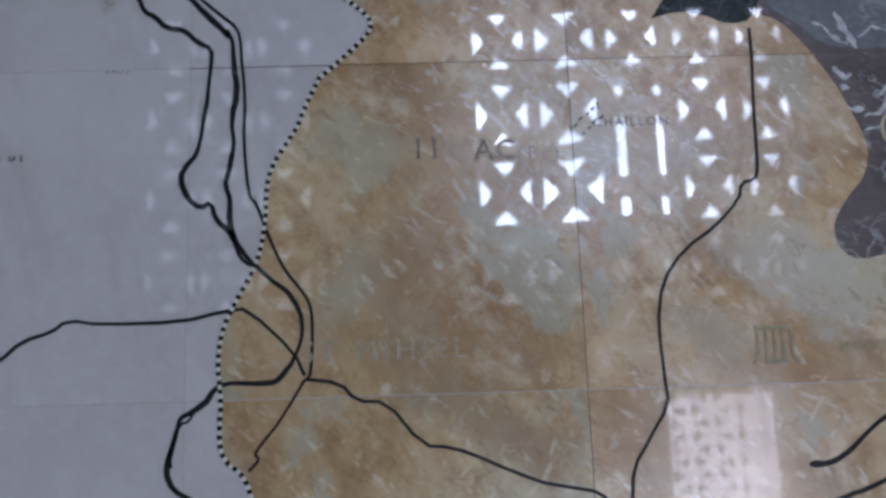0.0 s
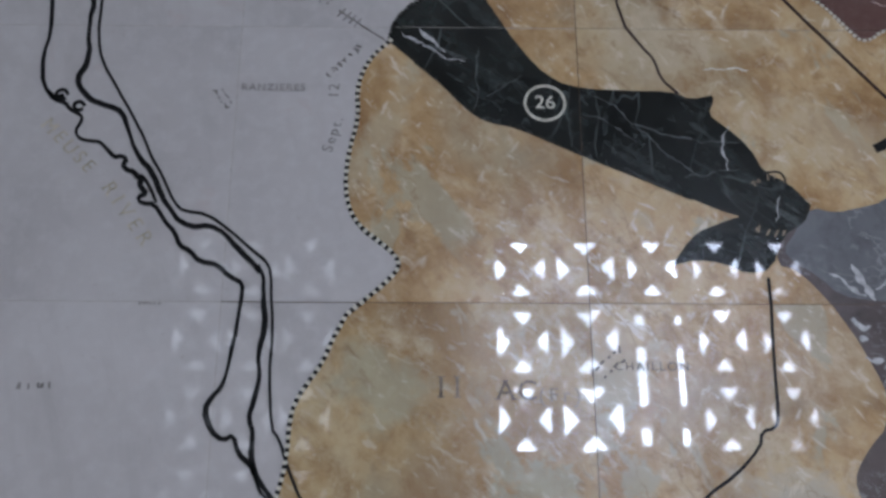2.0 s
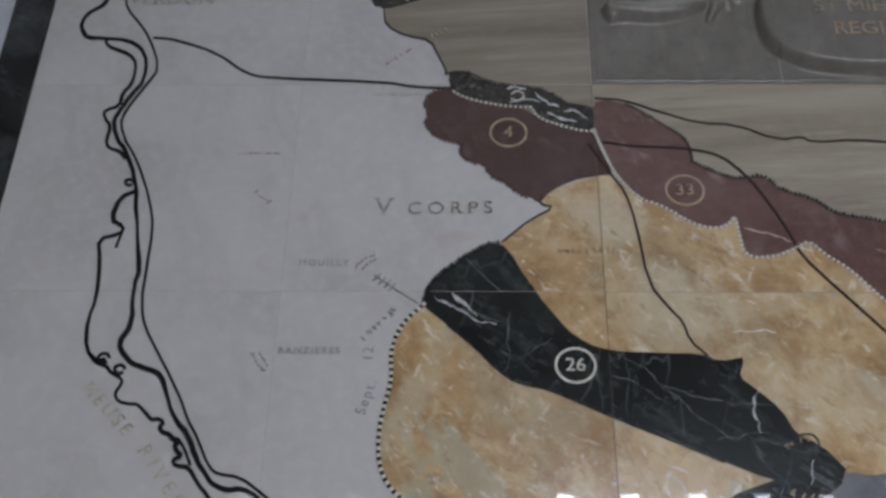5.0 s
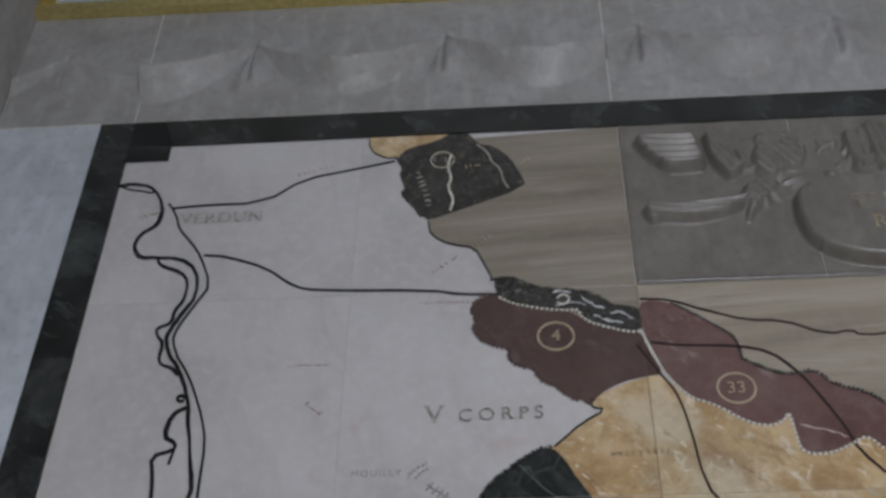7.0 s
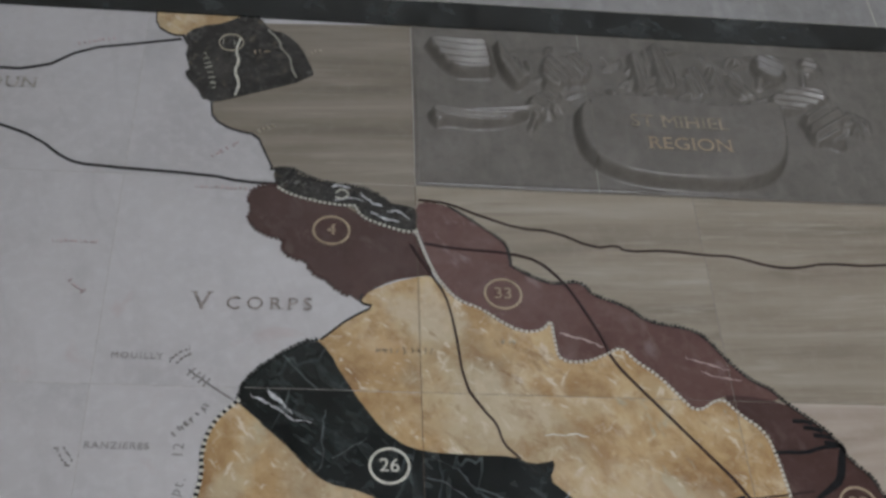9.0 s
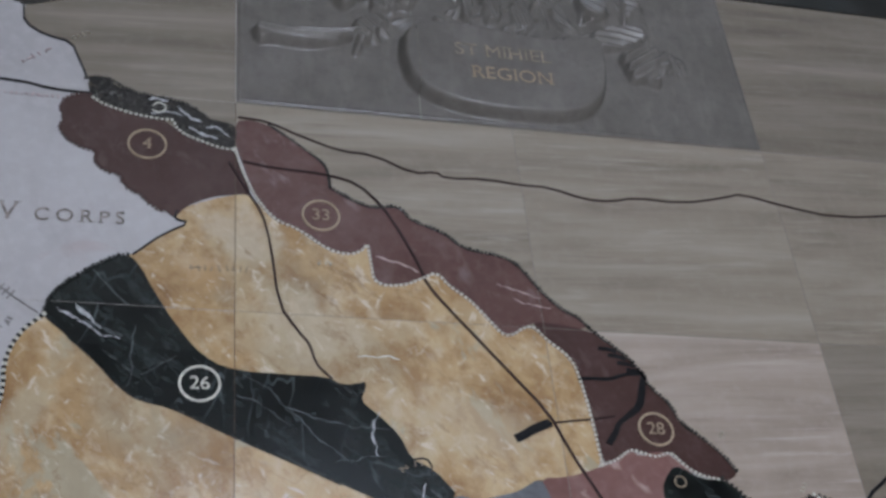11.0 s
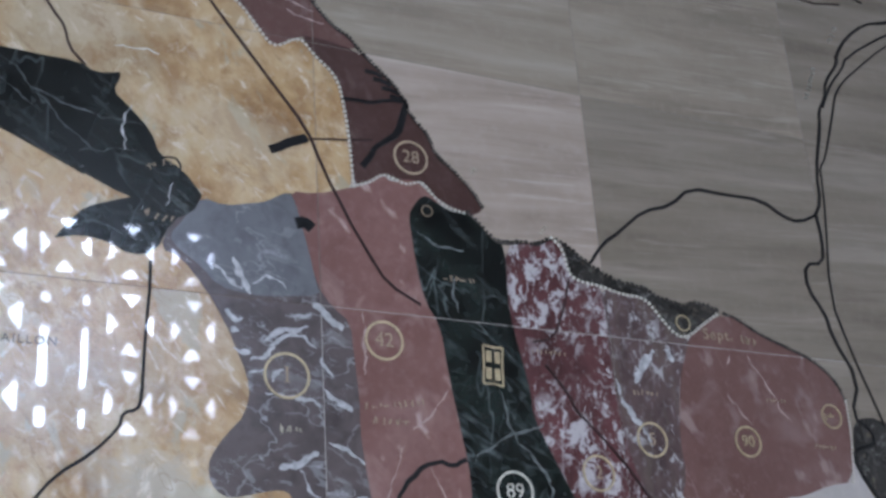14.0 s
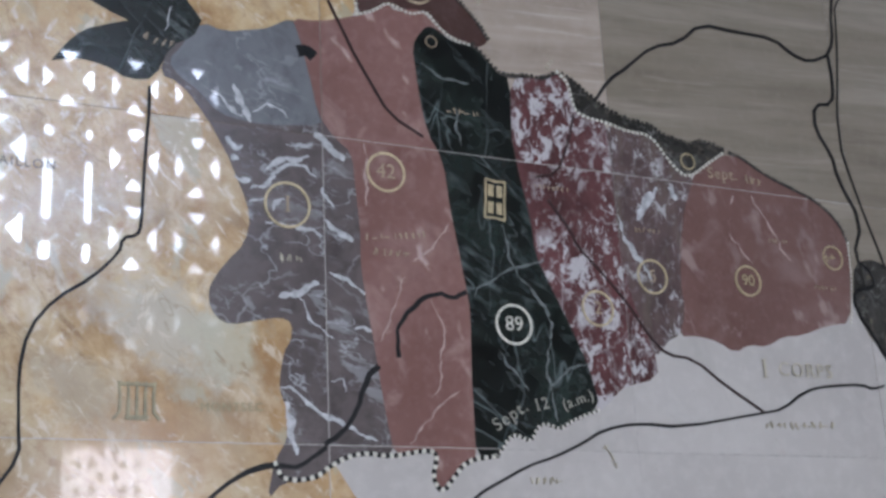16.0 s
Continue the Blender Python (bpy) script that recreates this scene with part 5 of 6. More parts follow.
for width, pts in [
    (0.016, [(1.205, 2.465), (1.250, 2.480), (1.308, 2.504)]), (0.005, [(1.246, 2.468), (1.273, 2.424), (1.310, 2.382), (1.342, 2.361)]), (0.010, [(1.198, 2.231), (1.269, 2.203), (1.314, 2.162), (1.350, 2.145), (1.396, 2.129), (1.451, 2.100)]),
]:
    vein(slate, pts, width, 0.0024, PALEVEIN)
for width, pts in [
    (0.013, [(1.404, 2.392), (1.425, 2.392), (1.447, 2.390)]), (0.014, [(1.215, 2.193), (1.223, 2.133), (1.240, 2.066)]), (0.005, [(1.334, 2.250), (1.363, 2.268), (1.380, 2.225)]), (0.009, [(1.341, 2.530), (1.398, 2.516), (1.431, 2.481)]),
    (0.014, [(1.164, 2.805), (1.210, 2.829), (1.290, 2.849)]), (0.009, [(1.175, 2.789), (1.232, 2.821), (1.282, 2.823), (1.310, 2.797)]), (0.012, [(1.218, 2.873), (1.258, 2.880), (1.298, 2.883)]), (0.012, [(1.061, 2.885), (1.078, 2.845), (1.106, 2.852)]),
]:
    vein(slate, pts, width, 0.0024, PALEVEIN)
for width, pts in [
    (0.012, [(1.078, 2.820), (1.090, 2.822), (1.105, 2.820)]), (0.012, [(1.081, 2.780), (1.100, 2.770), (1.125, 2.768)]), (0.010, [(1.122, 2.739), (1.160, 2.752), (1.189, 2.790)]), (0.007, [(1.125, 2.705), (1.150, 2.715), (1.167, 2.724)]),
    (0.016, [(1.305, 2.914), (1.334, 2.888), (1.385, 2.861)]), (0.011, [(1.317, 2.773), (1.330, 2.740), (1.352, 2.719)]), (0.012, [(1.322, 2.676), (1.360, 2.650), (1.408, 2.628)]), (0.009, [(1.163, 2.661), (1.229, 2.653), (1.279, 2.651), (1.314, 2.633)]),
    (0.011, [(1.188, 2.691), (1.202, 2.721), (1.216, 2.729)]),
]:
    vein(slate, pts, width, 0.0024, PALEVEIN)
for width, pts in [(0.014, [(1.078, 3.029), (1.100, 2.980), (1.127, 2.927)]), (0.010, [(1.016, 3.005), (1.060, 2.970), (1.106, 2.938)]), (0.008, [(1.134, 2.957), (1.162, 2.979), (1.205, 2.978), (1.226, 2.955)])]:
    vein(slate, pts, width, 0.0027, PALEVEIN)
for width, pts in [(0.005, [(2.743, 2.900), (2.808, 2.803), (2.874, 2.702)]), (0.004, [(2.644, 2.765), (2.680, 2.715), (2.722, 2.673)]), (0.006, [(2.676, 2.895), (2.670, 2.880), (2.664, 2.861)])]:
    vein(scratched, pts, width, 0.0026, ROSEVEIN)
for width, pts in [(0.006, [(0.822, 3.972), (0.888, 3.954), (0.956, 3.926)]), (0.005, [(1.200, 3.889), (1.262, 3.879), (1.334, 3.854)]), (0.004, [(1.243, 3.851), (1.305, 3.825), (1.368, 3.815)])]:
    vein(maroon, pts, width, 0.0024, ROSEVEIN)
vein(ochre, [(0.748, 3.614), (0.811, 3.617), (0.874, 3.611)], 0.004, 0.0016, BONE)
for width, pts in [(0.012, [(2.245, 2.780), (2.264, 2.708), (2.327, 2.629), (2.346, 2.579)]), (0.022, [(2.394, 2.892), (2.351, 2.844), (2.307, 2.775)]), (0.016, [(2.435, 2.900), (2.450, 2.880), (2.462, 2.858)])]:
    vein(grey_breccia, pts, width, 0.003, PALEVEIN)
for width, pts in [(0.012, [(0.130, 4.520), (0.160, 4.535), (0.200, 4.520)]), (0.008, [(0.225, 4.505), (0.250, 4.470), (0.300, 4.450)]), (0.009, [(0.255, 4.420), (0.300, 4.400), (0.345, 4.385)]), (0.006, [(0.140, 4.470), (0.200, 4.480), (0.235, 4.470)]), (0.006, [(0.310, 4.430), (0.350, 4.425), (0.385, 4.400)])]:
    vein(strip, pts, width, 0.0028, PALEVEIN)

# ---- front lines ----
checked_line("front line of black and white stones", [(-0.114, 3.701), (-0.176, 3.634), (-0.204, 3.542), (-0.194, 3.452), (-0.223, 3.329), (-0.224, 3.211), (-0.191, 3.130), (-0.110, 3.066), (-0.076, 3.026), (-0.094, 2.987), (-0.177, 2.910), (-0.212, 2.880), (-0.211, 2.880), (-0.246, 2.806), (-0.267, 2.748), (-0.315, 2.677), (-0.339, 2.620), (-0.341, 2.506), (-0.361, 2.410), (-0.407, 2.329), (-0.445, 2.249), (-0.451, 2.156), (-0.441, 2.103), (-0.446, 1.987), (-0.429, 1.948), (-0.391, 1.922), (-0.369, 1.868), (-0.358, 1.808)])
checked_line("front line of black and white stones", [(1.183, 2.043), (1.202, 2.001), (1.289, 2.008), (1.334, 2.047), (1.411, 2.076), (1.487, 2.064), (1.559, 2.079), (1.612, 2.083), (1.619, 2.063), (1.603, 2.011), (1.629, 1.975), (1.659, 2.009), (1.703, 2.060), (1.795, 2.072)], 0.0115)
checked_line("front line of black and white stones", [(1.795, 2.072), (1.842, 2.133), (1.876, 2.123), (1.901, 2.113), (1.922, 2.155), (1.957, 2.163), (1.991, 2.146), (2.029, 2.173), (2.127, 2.207)], 0.008, 0.008)
checked_line("front line of white stones", [(-0.037, 4.510), (-0.001, 4.484), (0.097, 4.454), (0.186, 4.444), (0.205, 4.453), (0.228, 4.399), (0.305, 4.366), (0.365, 4.345), (0.401, 4.349)], 0.008, 0.008, False)
checked_line("front line of white stones", [(0.401, 4.349), (0.419, 4.273), (0.461, 4.164), (0.522, 4.077), (0.590, 4.055), (0.675, 3.983), (0.743, 3.967), (0.788, 3.992), (0.799, 4.021), (0.806, 3.948), (0.812, 3.867), (0.894, 3.865), (0.965, 3.901), (1.007, 3.927), (1.043, 3.876), (1.102, 3.831), (1.158, 3.757), (1.203, 3.696), (1.283, 3.761), (1.322, 3.705), (1.396, 3.643), (1.413, 3.557), (1.426, 3.445), (1.433, 3.290)], 0.008, 0.008, False)
checked_line("front line of white stones", [(1.433, 3.290), (1.488, 3.312), (1.527, 3.346), (1.569, 3.331), (1.603, 3.320), (1.651, 3.342), (1.680, 3.299), (1.728, 3.266), (1.789, 3.255)], 0.007, 0.008, False)
checked_line("front line of white stones", [(2.073, 3.215), (2.109, 3.185), (2.120, 3.101), (2.158, 3.082), (2.237, 3.076), (2.305, 3.056), (2.388, 3.057), (2.432, 2.998), (2.487, 2.940), (2.530, 2.941), (2.589, 2.986), (2.654, 3.029)], 0.008, 0.009, False)
checked_line("front line of white stones", [(3.119, 2.780), (3.114, 2.657), (3.086, 2.513)], 0.007, 0.006, False)
teeth("dark hatched front along the maroon marble", [(0.693, 4.223), (0.746, 4.187), (0.816, 4.153), (0.888, 4.169), (0.918, 4.158), (0.939, 4.117), (1.046, 4.078), (1.096, 4.020), (1.223, 4.004), (1.275, 3.968), (1.322, 3.889), (1.388, 3.814), (1.440, 3.789), (1.472, 3.745), (1.538, 3.688), (1.603, 3.624), (1.621, 3.557), (1.677, 3.504), (1.701, 3.430), (1.750, 3.396), (1.812, 3.336), (1.847, 3.277)], 0.013, SPECKLED)
teeth("fine hatched front along the maroon marble", [(0.507, 4.460), (0.587, 4.399), (0.641, 4.351), (0.685, 4.312), (0.693, 4.223)], 0.009, SPECKLED)
teeth("dark hatched front along the black marble", [(1.791, 3.257), (1.835, 3.221), (1.869, 3.180), (1.910, 3.173), (1.983, 3.188), (2.021, 3.181), (2.073, 3.216), (2.111, 3.204), (2.194, 3.142), (2.290, 3.094), (2.371, 3.092), (2.450, 3.056), (2.532, 3.039), (2.590, 3.065), (2.666, 3.036)], 0.016, SPECKLED)
teeth("dark hatched front along the red marble", [(2.683, 3.033), (2.726, 3.025), (2.808, 2.977), (2.916, 2.941), (3.003, 2.912), (3.086, 2.854), (3.119, 2.780)], 0.011, SPECKLED)
teeth("ochre hatched edge under the black marble", [(0.677, 3.215), (0.555, 3.273), (0.422, 3.332), (0.318, 3.384), (0.228, 3.428), (0.144, 3.445), (0.090, 3.489), (0.029, 3.562), (-0.050, 3.635)], 0.014, BLACK, -1)
teeth("dark hatched front along the speckled strip", [(-0.063, 4.591), (0.002, 4.602), (0.074, 4.548), (0.174, 4.535), (0.254, 4.518), (0.313, 4.465)], 0.012, SPECKLED)

teeth("jagged edge of the maroon marble", [(-0.046, 4.523), (-0.115, 4.508), (-0.130, 4.455), (-0.111, 4.418), (-0.131, 4.377), (-0.089, 4.323), (-0.042, 4.302), (-0.003, 4.300), (-0.017, 4.251), (0.021, 4.222), (0.060, 4.218), (0.079, 4.165), (0.126, 4.145), (0.152, 4.107), (0.198, 4.088)], 0.014, DARKRED, -1)
teeth("jagged edge of the black marble", [(-0.114, 3.707), (-0.102, 3.753), (-0.081, 3.792), (-0.020, 3.848), (0.054, 3.904), (0.103, 3.919)], 0.013, BLACK, 1)
teeth("jagged edge of the speckled marble", [(-0.398, 5.212), (-0.366, 5.156), (-0.379, 5.112), (-0.353, 5.051), (-0.376, 5.015), (-0.341, 4.979), (-0.300, 4.905)], 0.013, SPECKLED, -1)

# ---- rivers and roads ----
road("black inlaid river line", [(-1.404, 5.120), (-1.352, 5.133), (-1.286, 5.114), (-1.242, 5.058), (-1.220, 4.981), (-1.225, 4.914), (-1.287, 4.864), (-1.293, 4.799), (-1.258, 4.753), (-1.206, 4.752), (-1.122, 4.745), (-1.055, 4.691), (-1.038, 4.569), (-1.068, 4.510), (-1.107, 4.418), (-1.112, 4.373), (-1.078, 4.293), (-1.073, 4.300), (-1.007, 4.162), (-0.985, 4.021), (-0.942, 3.817), (-0.953, 3.760), (-0.936, 3.633), (-0.965, 3.570), (-0.947, 3.532), (-0.918, 3.501), (-0.885, 3.487), (-0.847, 3.479), (-0.821, 3.450), (-0.799, 3.380), (-0.771, 3.325), (-0.731, 3.281), (-0.704, 3.213), (-0.665, 3.156), (-0.622, 3.119), (-0.572, 3.130), (-0.531, 3.106), (-0.495, 3.063), (-0.454, 3.021), (-0.427, 2.990)], 0.0125, name="river_line", bulge=0.5, wander=0.002)
road("black inlaid side arm of the river", [(-1.391, 5.117), (-1.358, 5.099), (-1.316, 5.092), (-1.280, 5.079), (-1.259, 5.087)], 0.006)
road("black inlaid river line", [(-0.441, 3.016), (-0.422, 2.985), (-0.419, 2.917), (-0.410, 2.839), (-0.427, 2.770), (-0.416, 2.720), (-0.426, 2.655), (-0.439, 2.605), (-0.422, 2.564), (-0.428, 2.515), (-0.417, 2.479), (-0.397, 2.445), (-0.368, 2.410), (-0.318, 2.363), (-0.275, 2.329), (-0.253, 2.274), (-0.258, 2.221), (-0.275, 2.186), (-0.301, 2.141), (-0.322, 2.127), (-0.379, 2.128), (-0.431, 2.132), (-0.457, 2.117), (-0.482, 2.078), (-0.520, 2.060), (-0.535, 2.048), (-0.551, 1.990), (-0.565, 1.927), (-0.549, 1.889), (-0.497, 1.862)], 0.012, name="river_line", bulge=0.7, rounds=1, wander=0.002)
road("black inlaid side arm of the river", [(-0.501, 2.066), (-0.515, 2.043), (-0.535, 2.039), (-0.557, 1.980), (-0.552, 1.940)], 0.007, bulge=0.4)
road("black inlaid side arm round an island", [(-0.419, 2.481), (-0.411, 2.461), (-0.402, 2.432), (-0.385, 2.414), (-0.365, 2.407)], 0.009, bulge=0.4)
road("thin black inlaid canal line", [(-1.204, 5.020), (-1.164, 4.954), (-1.148, 4.888), (-1.098, 4.827), (-1.050, 4.749), (-1.000, 4.618), (-1.029, 4.546), (-1.083, 4.430), (-1.089, 4.373), (-1.053, 4.293), (-1.069, 4.320), (-1.011, 4.225), (-0.950, 4.071), (-0.926, 3.972), (-0.923, 3.817), (-0.922, 3.705), (-0.901, 3.624), (-0.847, 3.533), (-0.803, 3.456), (-0.761, 3.380), (-0.743, 3.334), (-0.702, 3.266), (-0.668, 3.192), (-0.639, 3.167), (-0.580, 3.161), (-0.524, 3.119), (-0.447, 3.049), (-0.419, 3.026)], 0.0085, name="canal_line", bulge=0.1)
road("thin black inlaid canal line", [(-0.441, 3.045), (-0.416, 3.021), (-0.406, 2.999), (-0.398, 2.908), (-0.391, 2.835), (-0.395, 2.712), (-0.382, 2.582), (-0.362, 2.558), (-0.341, 2.498), (-0.318, 2.442), (-0.292, 2.390), (-0.248, 2.334), (-0.233, 2.301), (-0.232, 2.229), (-0.234, 2.149), (-0.243, 2.134)], 0.0085, name="canal_line", bulge=0.1, rounds=1)
road("black inlaid river loops", [(-1.202, 4.752), (-1.186, 4.715), (-1.133, 4.693), (-1.087, 4.661), (-1.077, 4.607), (-1.079, 4.547), (-1.104, 4.506), (-1.103, 4.452), (-1.150, 4.436), (-1.147, 4.407), (-1.117, 4.366), (-1.124, 4.310), (-1.111, 4.278), (-1.074, 4.265), (-1.050, 4.236)], 0.0115, name="river_loop", rounds=1, bulge=0.5)
road("black inlaid river loops", [(-1.001, 4.107), (-1.043, 4.085), (-1.057, 3.999), (-1.016, 3.975), (-1.017, 3.946), (-1.084, 3.929), (-1.065, 3.853), (-1.052, 3.713), (-1.065, 3.649), (-1.053, 3.544), (-1.017, 3.508), (-0.993, 3.517)], 0.012, name="river_loop", rounds=1, bulge=0.5)
road("short black inlaid side arm", [(-1.017, 3.946), (-1.023, 3.918), (-1.025, 3.898)], 0.009)
for centre, r in (((-1.024, 4.141), 0.012), ((-0.999, 3.519), 0.016), ((-0.948, 3.483), 0.014)):
    road("small black inlaid river loop", [(centre[0] + r * math.cos(a), centre[1] + r * math.sin(a)) for a in [0.7 * k for k in range(9)]], 0.009, name="river_loop", rounds=1)
road("black inlaid river loops", [(-1.042, 3.533), (-1.021, 3.504), (-0.985, 3.494), (-0.972, 3.473), (-0.954, 3.462), (-0.936, 3.451), (-0.935, 3.434), (-0.951, 3.406), (-0.935, 3.380), (-0.902, 3.375), (-0.882, 3.375), (-0.858, 3.349), (-0.835, 3.325), (-0.823, 3.332), (-0.802, 3.322), (-0.812, 3.303), (-0.801, 3.288), (-0.785, 3.285), (-0.769, 3.266), (-0.756, 3.269), (-0.763, 3.251), (-0.758, 3.236), (-0.740, 3.218), (-0.763, 3.209), (-0.753, 3.191), (-0.718, 3.188), (-0.689, 3.141), (-0.657, 3.106), (-0.643, 3.069), (-0.616, 3.055), (-0.588, 3.024), (-0.542, 3.017), (-0.508, 2.982), (-0.475, 2.965), (-0.477, 2.918), (-0.483, 2.838), (-0.492, 2.779), (-0.498, 2.729), (-0.508, 2.686), (-0.530, 2.665), (-0.546, 2.630), (-0.529, 2.577), (-0.495, 2.553), (-0.471, 2.568), (-0.458, 2.522), (-0.424, 2.493), (-0.416, 2.475)], 0.0115, name="river_loop", bulge=0.6, rounds=1)
road("short black inlaid side arm", [(-0.756, 3.269), (-0.738, 3.243), (-0.715, 3.193)], 0.009)
road("black inlaid road line", [(-1.184, 4.994), (-1.094, 5.002), (-0.862, 5.003), (-0.721, 5.122), (-0.560, 5.155), (-0.404, 5.195)], 0.008)
road("black inlaid road line", [(-1.040, 4.755), (-0.961, 4.745), (-0.819, 4.684), (-0.716, 4.593), (-0.639, 4.571), (-0.266, 4.556), (-0.155, 4.530), (-0.036, 4.527)], 0.009)
road("thin black inlaid border line", [(-0.277, 4.884), (-0.270, 4.808), (-0.193, 4.757), (-0.117, 4.744), (-0.089, 4.664), (-0.062, 4.599)], 0.006)
road("thin black inlaid border line", [(-0.504, 5.364), (-0.499, 5.257), (-0.440, 5.212), (-0.398, 5.212)], 0.005)
road("thin black inlaid border line", [(0.111, 3.919), (0.195, 4.002), (0.271, 4.049), (0.222, 4.059), (0.231, 4.092)], 0.006)
road("dark brown inlaid road line", [(0.409, 4.484), (0.506, 4.474), (0.605, 4.426), (0.730, 4.378), (0.839, 4.373), (0.966, 4.308), (1.041, 4.325), (1.067, 4.299), (1.210, 4.313), (1.324, 4.296), (1.421, 4.299), (1.535, 4.258), (1.634, 4.259), (1.718, 4.284), (1.881, 4.275), (2.056, 4.318), (2.114, 4.339), (2.268, 4.301), (2.452, 4.266), (2.780, 4.310), (3.109, 4.519), (3.219, 4.401), (3.310, 4.353), (3.480, 4.385)], 0.0072, BROWNLINE)
road("black inlaid road line", [(3.174, 4.969), (3.268, 4.763), (3.333, 4.611), (3.423, 4.480), (3.601, 4.421)], 0.0075)
road("dark brown inlaid road line", [(0.381, 4.294), (0.444, 4.172), (0.479, 4.113), (0.507, 3.990), (0.527, 3.772), (0.577, 3.691), (0.617, 3.639), (0.625, 3.584), (0.673, 3.533)], 0.008, BROWNLINE)
road("dark brown inlaid road line", [(0.423, 4.302), (0.518, 4.284), (0.694, 4.275), (0.782, 4.249), (0.852, 4.170), (0.910, 4.058), (0.958, 3.937), (0.973, 3.877), (1.062, 3.756), (1.189, 3.593), (1.297, 3.452), (1.337, 3.346), (1.419, 3.175), (1.409, 3.191), (1.473, 3.081), (1.521, 3.003), (1.621, 2.949)], 0.009, BROWNLINE)
road("black inlaid lake", [(1.187, 3.367), (1.208, 3.375), (1.240, 3.396), (1.267, 3.409), (1.297, 3.421)], 0.028, name="lake", rounds=1)
road("dark brown inlaid stream", [(1.297, 3.419), (1.355, 3.428), (1.425, 3.437), (1.498, 3.451)], 0.005, BROWNLINE, name="stream")
road("black inlaid stream in maroon marble", [(1.463, 3.359), (1.490, 3.394), (1.507, 3.429), (1.543, 3.454), (1.583, 3.486), (1.601, 3.546), (1.617, 3.596)], 0.021, name="stream", bulge=0.6)
road("black inlaid stream in maroon marble", [(1.406, 3.572), (1.451, 3.576), (1.496, 3.573), (1.553, 3.594), (1.608, 3.599)], 0.013, name="stream", bulge=0.6)
for k in range(4):
    dx, dz = 0.026 * k, -0.024 * k
    bx, bz = (1.486, 3.682)
    road("short black hatching stroke", [(bx + dx, bz + dz), (bx + dx + 0.035, bz + dz - 0.002), (bx + dx + 0.055, bz + dz - 0.012)], 0.014, name="hatching", bulge=0.5)
road("black inlaid pond", [(1.258, 3.150), (1.285, 3.158), (1.305, 3.140)], 0.04, name="lake", rounds=1)
road("thick black inlaid road line", [(2.194, 3.138), (2.252, 3.216), (2.331, 3.275), (2.425, 3.358), (2.537, 3.390), (2.625, 3.471), (2.772, 3.466), (2.924, 3.471), (2.999, 3.421), (3.069, 3.408), (3.150, 3.446)], 0.012)
road("thick black inlaid river line", [(3.145, 3.443), (3.184, 3.501), (3.190, 3.616), (3.254, 3.815), (3.263, 3.877), (3.308, 3.947), (3.324, 4.011), (3.402, 4.103), (3.406, 4.143), (3.478, 4.235), (3.586, 4.321), (3.707, 4.353), (3.950, 4.440)], 0.013, rounds=1, bulge=0.5)
road("black inlaid side arm of the river", [(3.287, 3.900), (3.355, 4.018), (3.419, 4.082), (3.456, 4.146), (3.692, 4.298), (3.942, 4.412)], 0.010)
road("thick black inlaid road line", [(3.150, 3.446), (3.157, 3.353), (3.140, 3.263), (3.058, 3.252), (3.049, 3.164), (3.106, 3.081), (3.115, 3.003), (3.194, 2.854), (3.134, 2.734), (3.207, 2.683), (3.205, 2.636), (3.117, 2.623), (3.112, 2.564), (3.193, 2.440), (3.265, 2.335)], 0.012, rounds=1)
road("thin black inlaid canal line", [(3.934, 4.383), (3.678, 4.246), (3.450, 4.063), (3.368, 3.984), (3.323, 3.865), (3.249, 3.684), (3.214, 3.642), (3.210, 3.584), (3.193, 3.446), (3.142, 3.145), (3.181, 2.971), (3.268, 2.707)], 0.0075, name="canal_line")
road("black inlaid river in slate marble", [(1.463, 2.302), (1.427, 2.259), (1.409, 2.201), (1.384, 2.150), (1.346, 2.114), (1.307, 2.083)], 0.014, name="river_line", bulge=0.5)
road("black inlaid river in red marble", [(1.521, 2.322), (1.518, 2.367), (1.516, 2.397), (1.563, 2.461), (1.640, 2.508), (1.681, 2.489), (1.737, 2.520)], 0.014, name="river_line", bulge=0.5)
road("dark brown inlaid road line", [(2.119, 3.086), (2.091, 2.992), (2.043, 2.889), (1.975, 2.873)], 0.008, BROWNLINE, 1)
road("dark brown inlaid road line", [(2.007, 2.807), (2.083, 2.712), (2.089, 2.679), (2.158, 2.617), (2.244, 2.523), (2.310, 2.427), (2.372, 2.372), (2.461, 2.368), (2.571, 2.290), (2.695, 2.219)], 0.008, BROWNLINE)
road("thick black inlaid road line", [(1.653, 1.901), (1.726, 1.969), (1.808, 2.010), (1.879, 2.046), (1.976, 2.075), (2.056, 2.110), (2.135, 2.152), (2.245, 2.172), (2.400, 2.165), (2.688, 2.214), (2.775, 2.230), (2.861, 2.287), (2.959, 2.307), (3.102, 2.317), (3.131, 2.303), (3.186, 2.317)], 0.0085, rounds=1)
road("black inlaid road line", [(0.862, 2.989), (0.859, 2.882), (0.850, 2.747), (0.848, 2.616), (0.837, 2.590), (0.802, 2.581), (0.796, 2.542), (0.733, 2.476), (0.651, 2.419), (0.591, 2.341), (0.576, 2.232), (0.581, 2.125), (0.585, 2.046), (0.537, 1.976), (0.493, 1.907), (0.486, 1.818)], 0.009, rounds=1)
road("black inlaid road line", [(-1.000, 2.166), (-0.951, 2.198), (-0.901, 2.242), (-0.837, 2.261), (-0.799, 2.289), (-0.721, 2.277), (-0.537, 2.276), (-0.433, 2.302), (-0.380, 2.304), (-0.275, 2.197), (-0.249, 2.143)], 0.009)
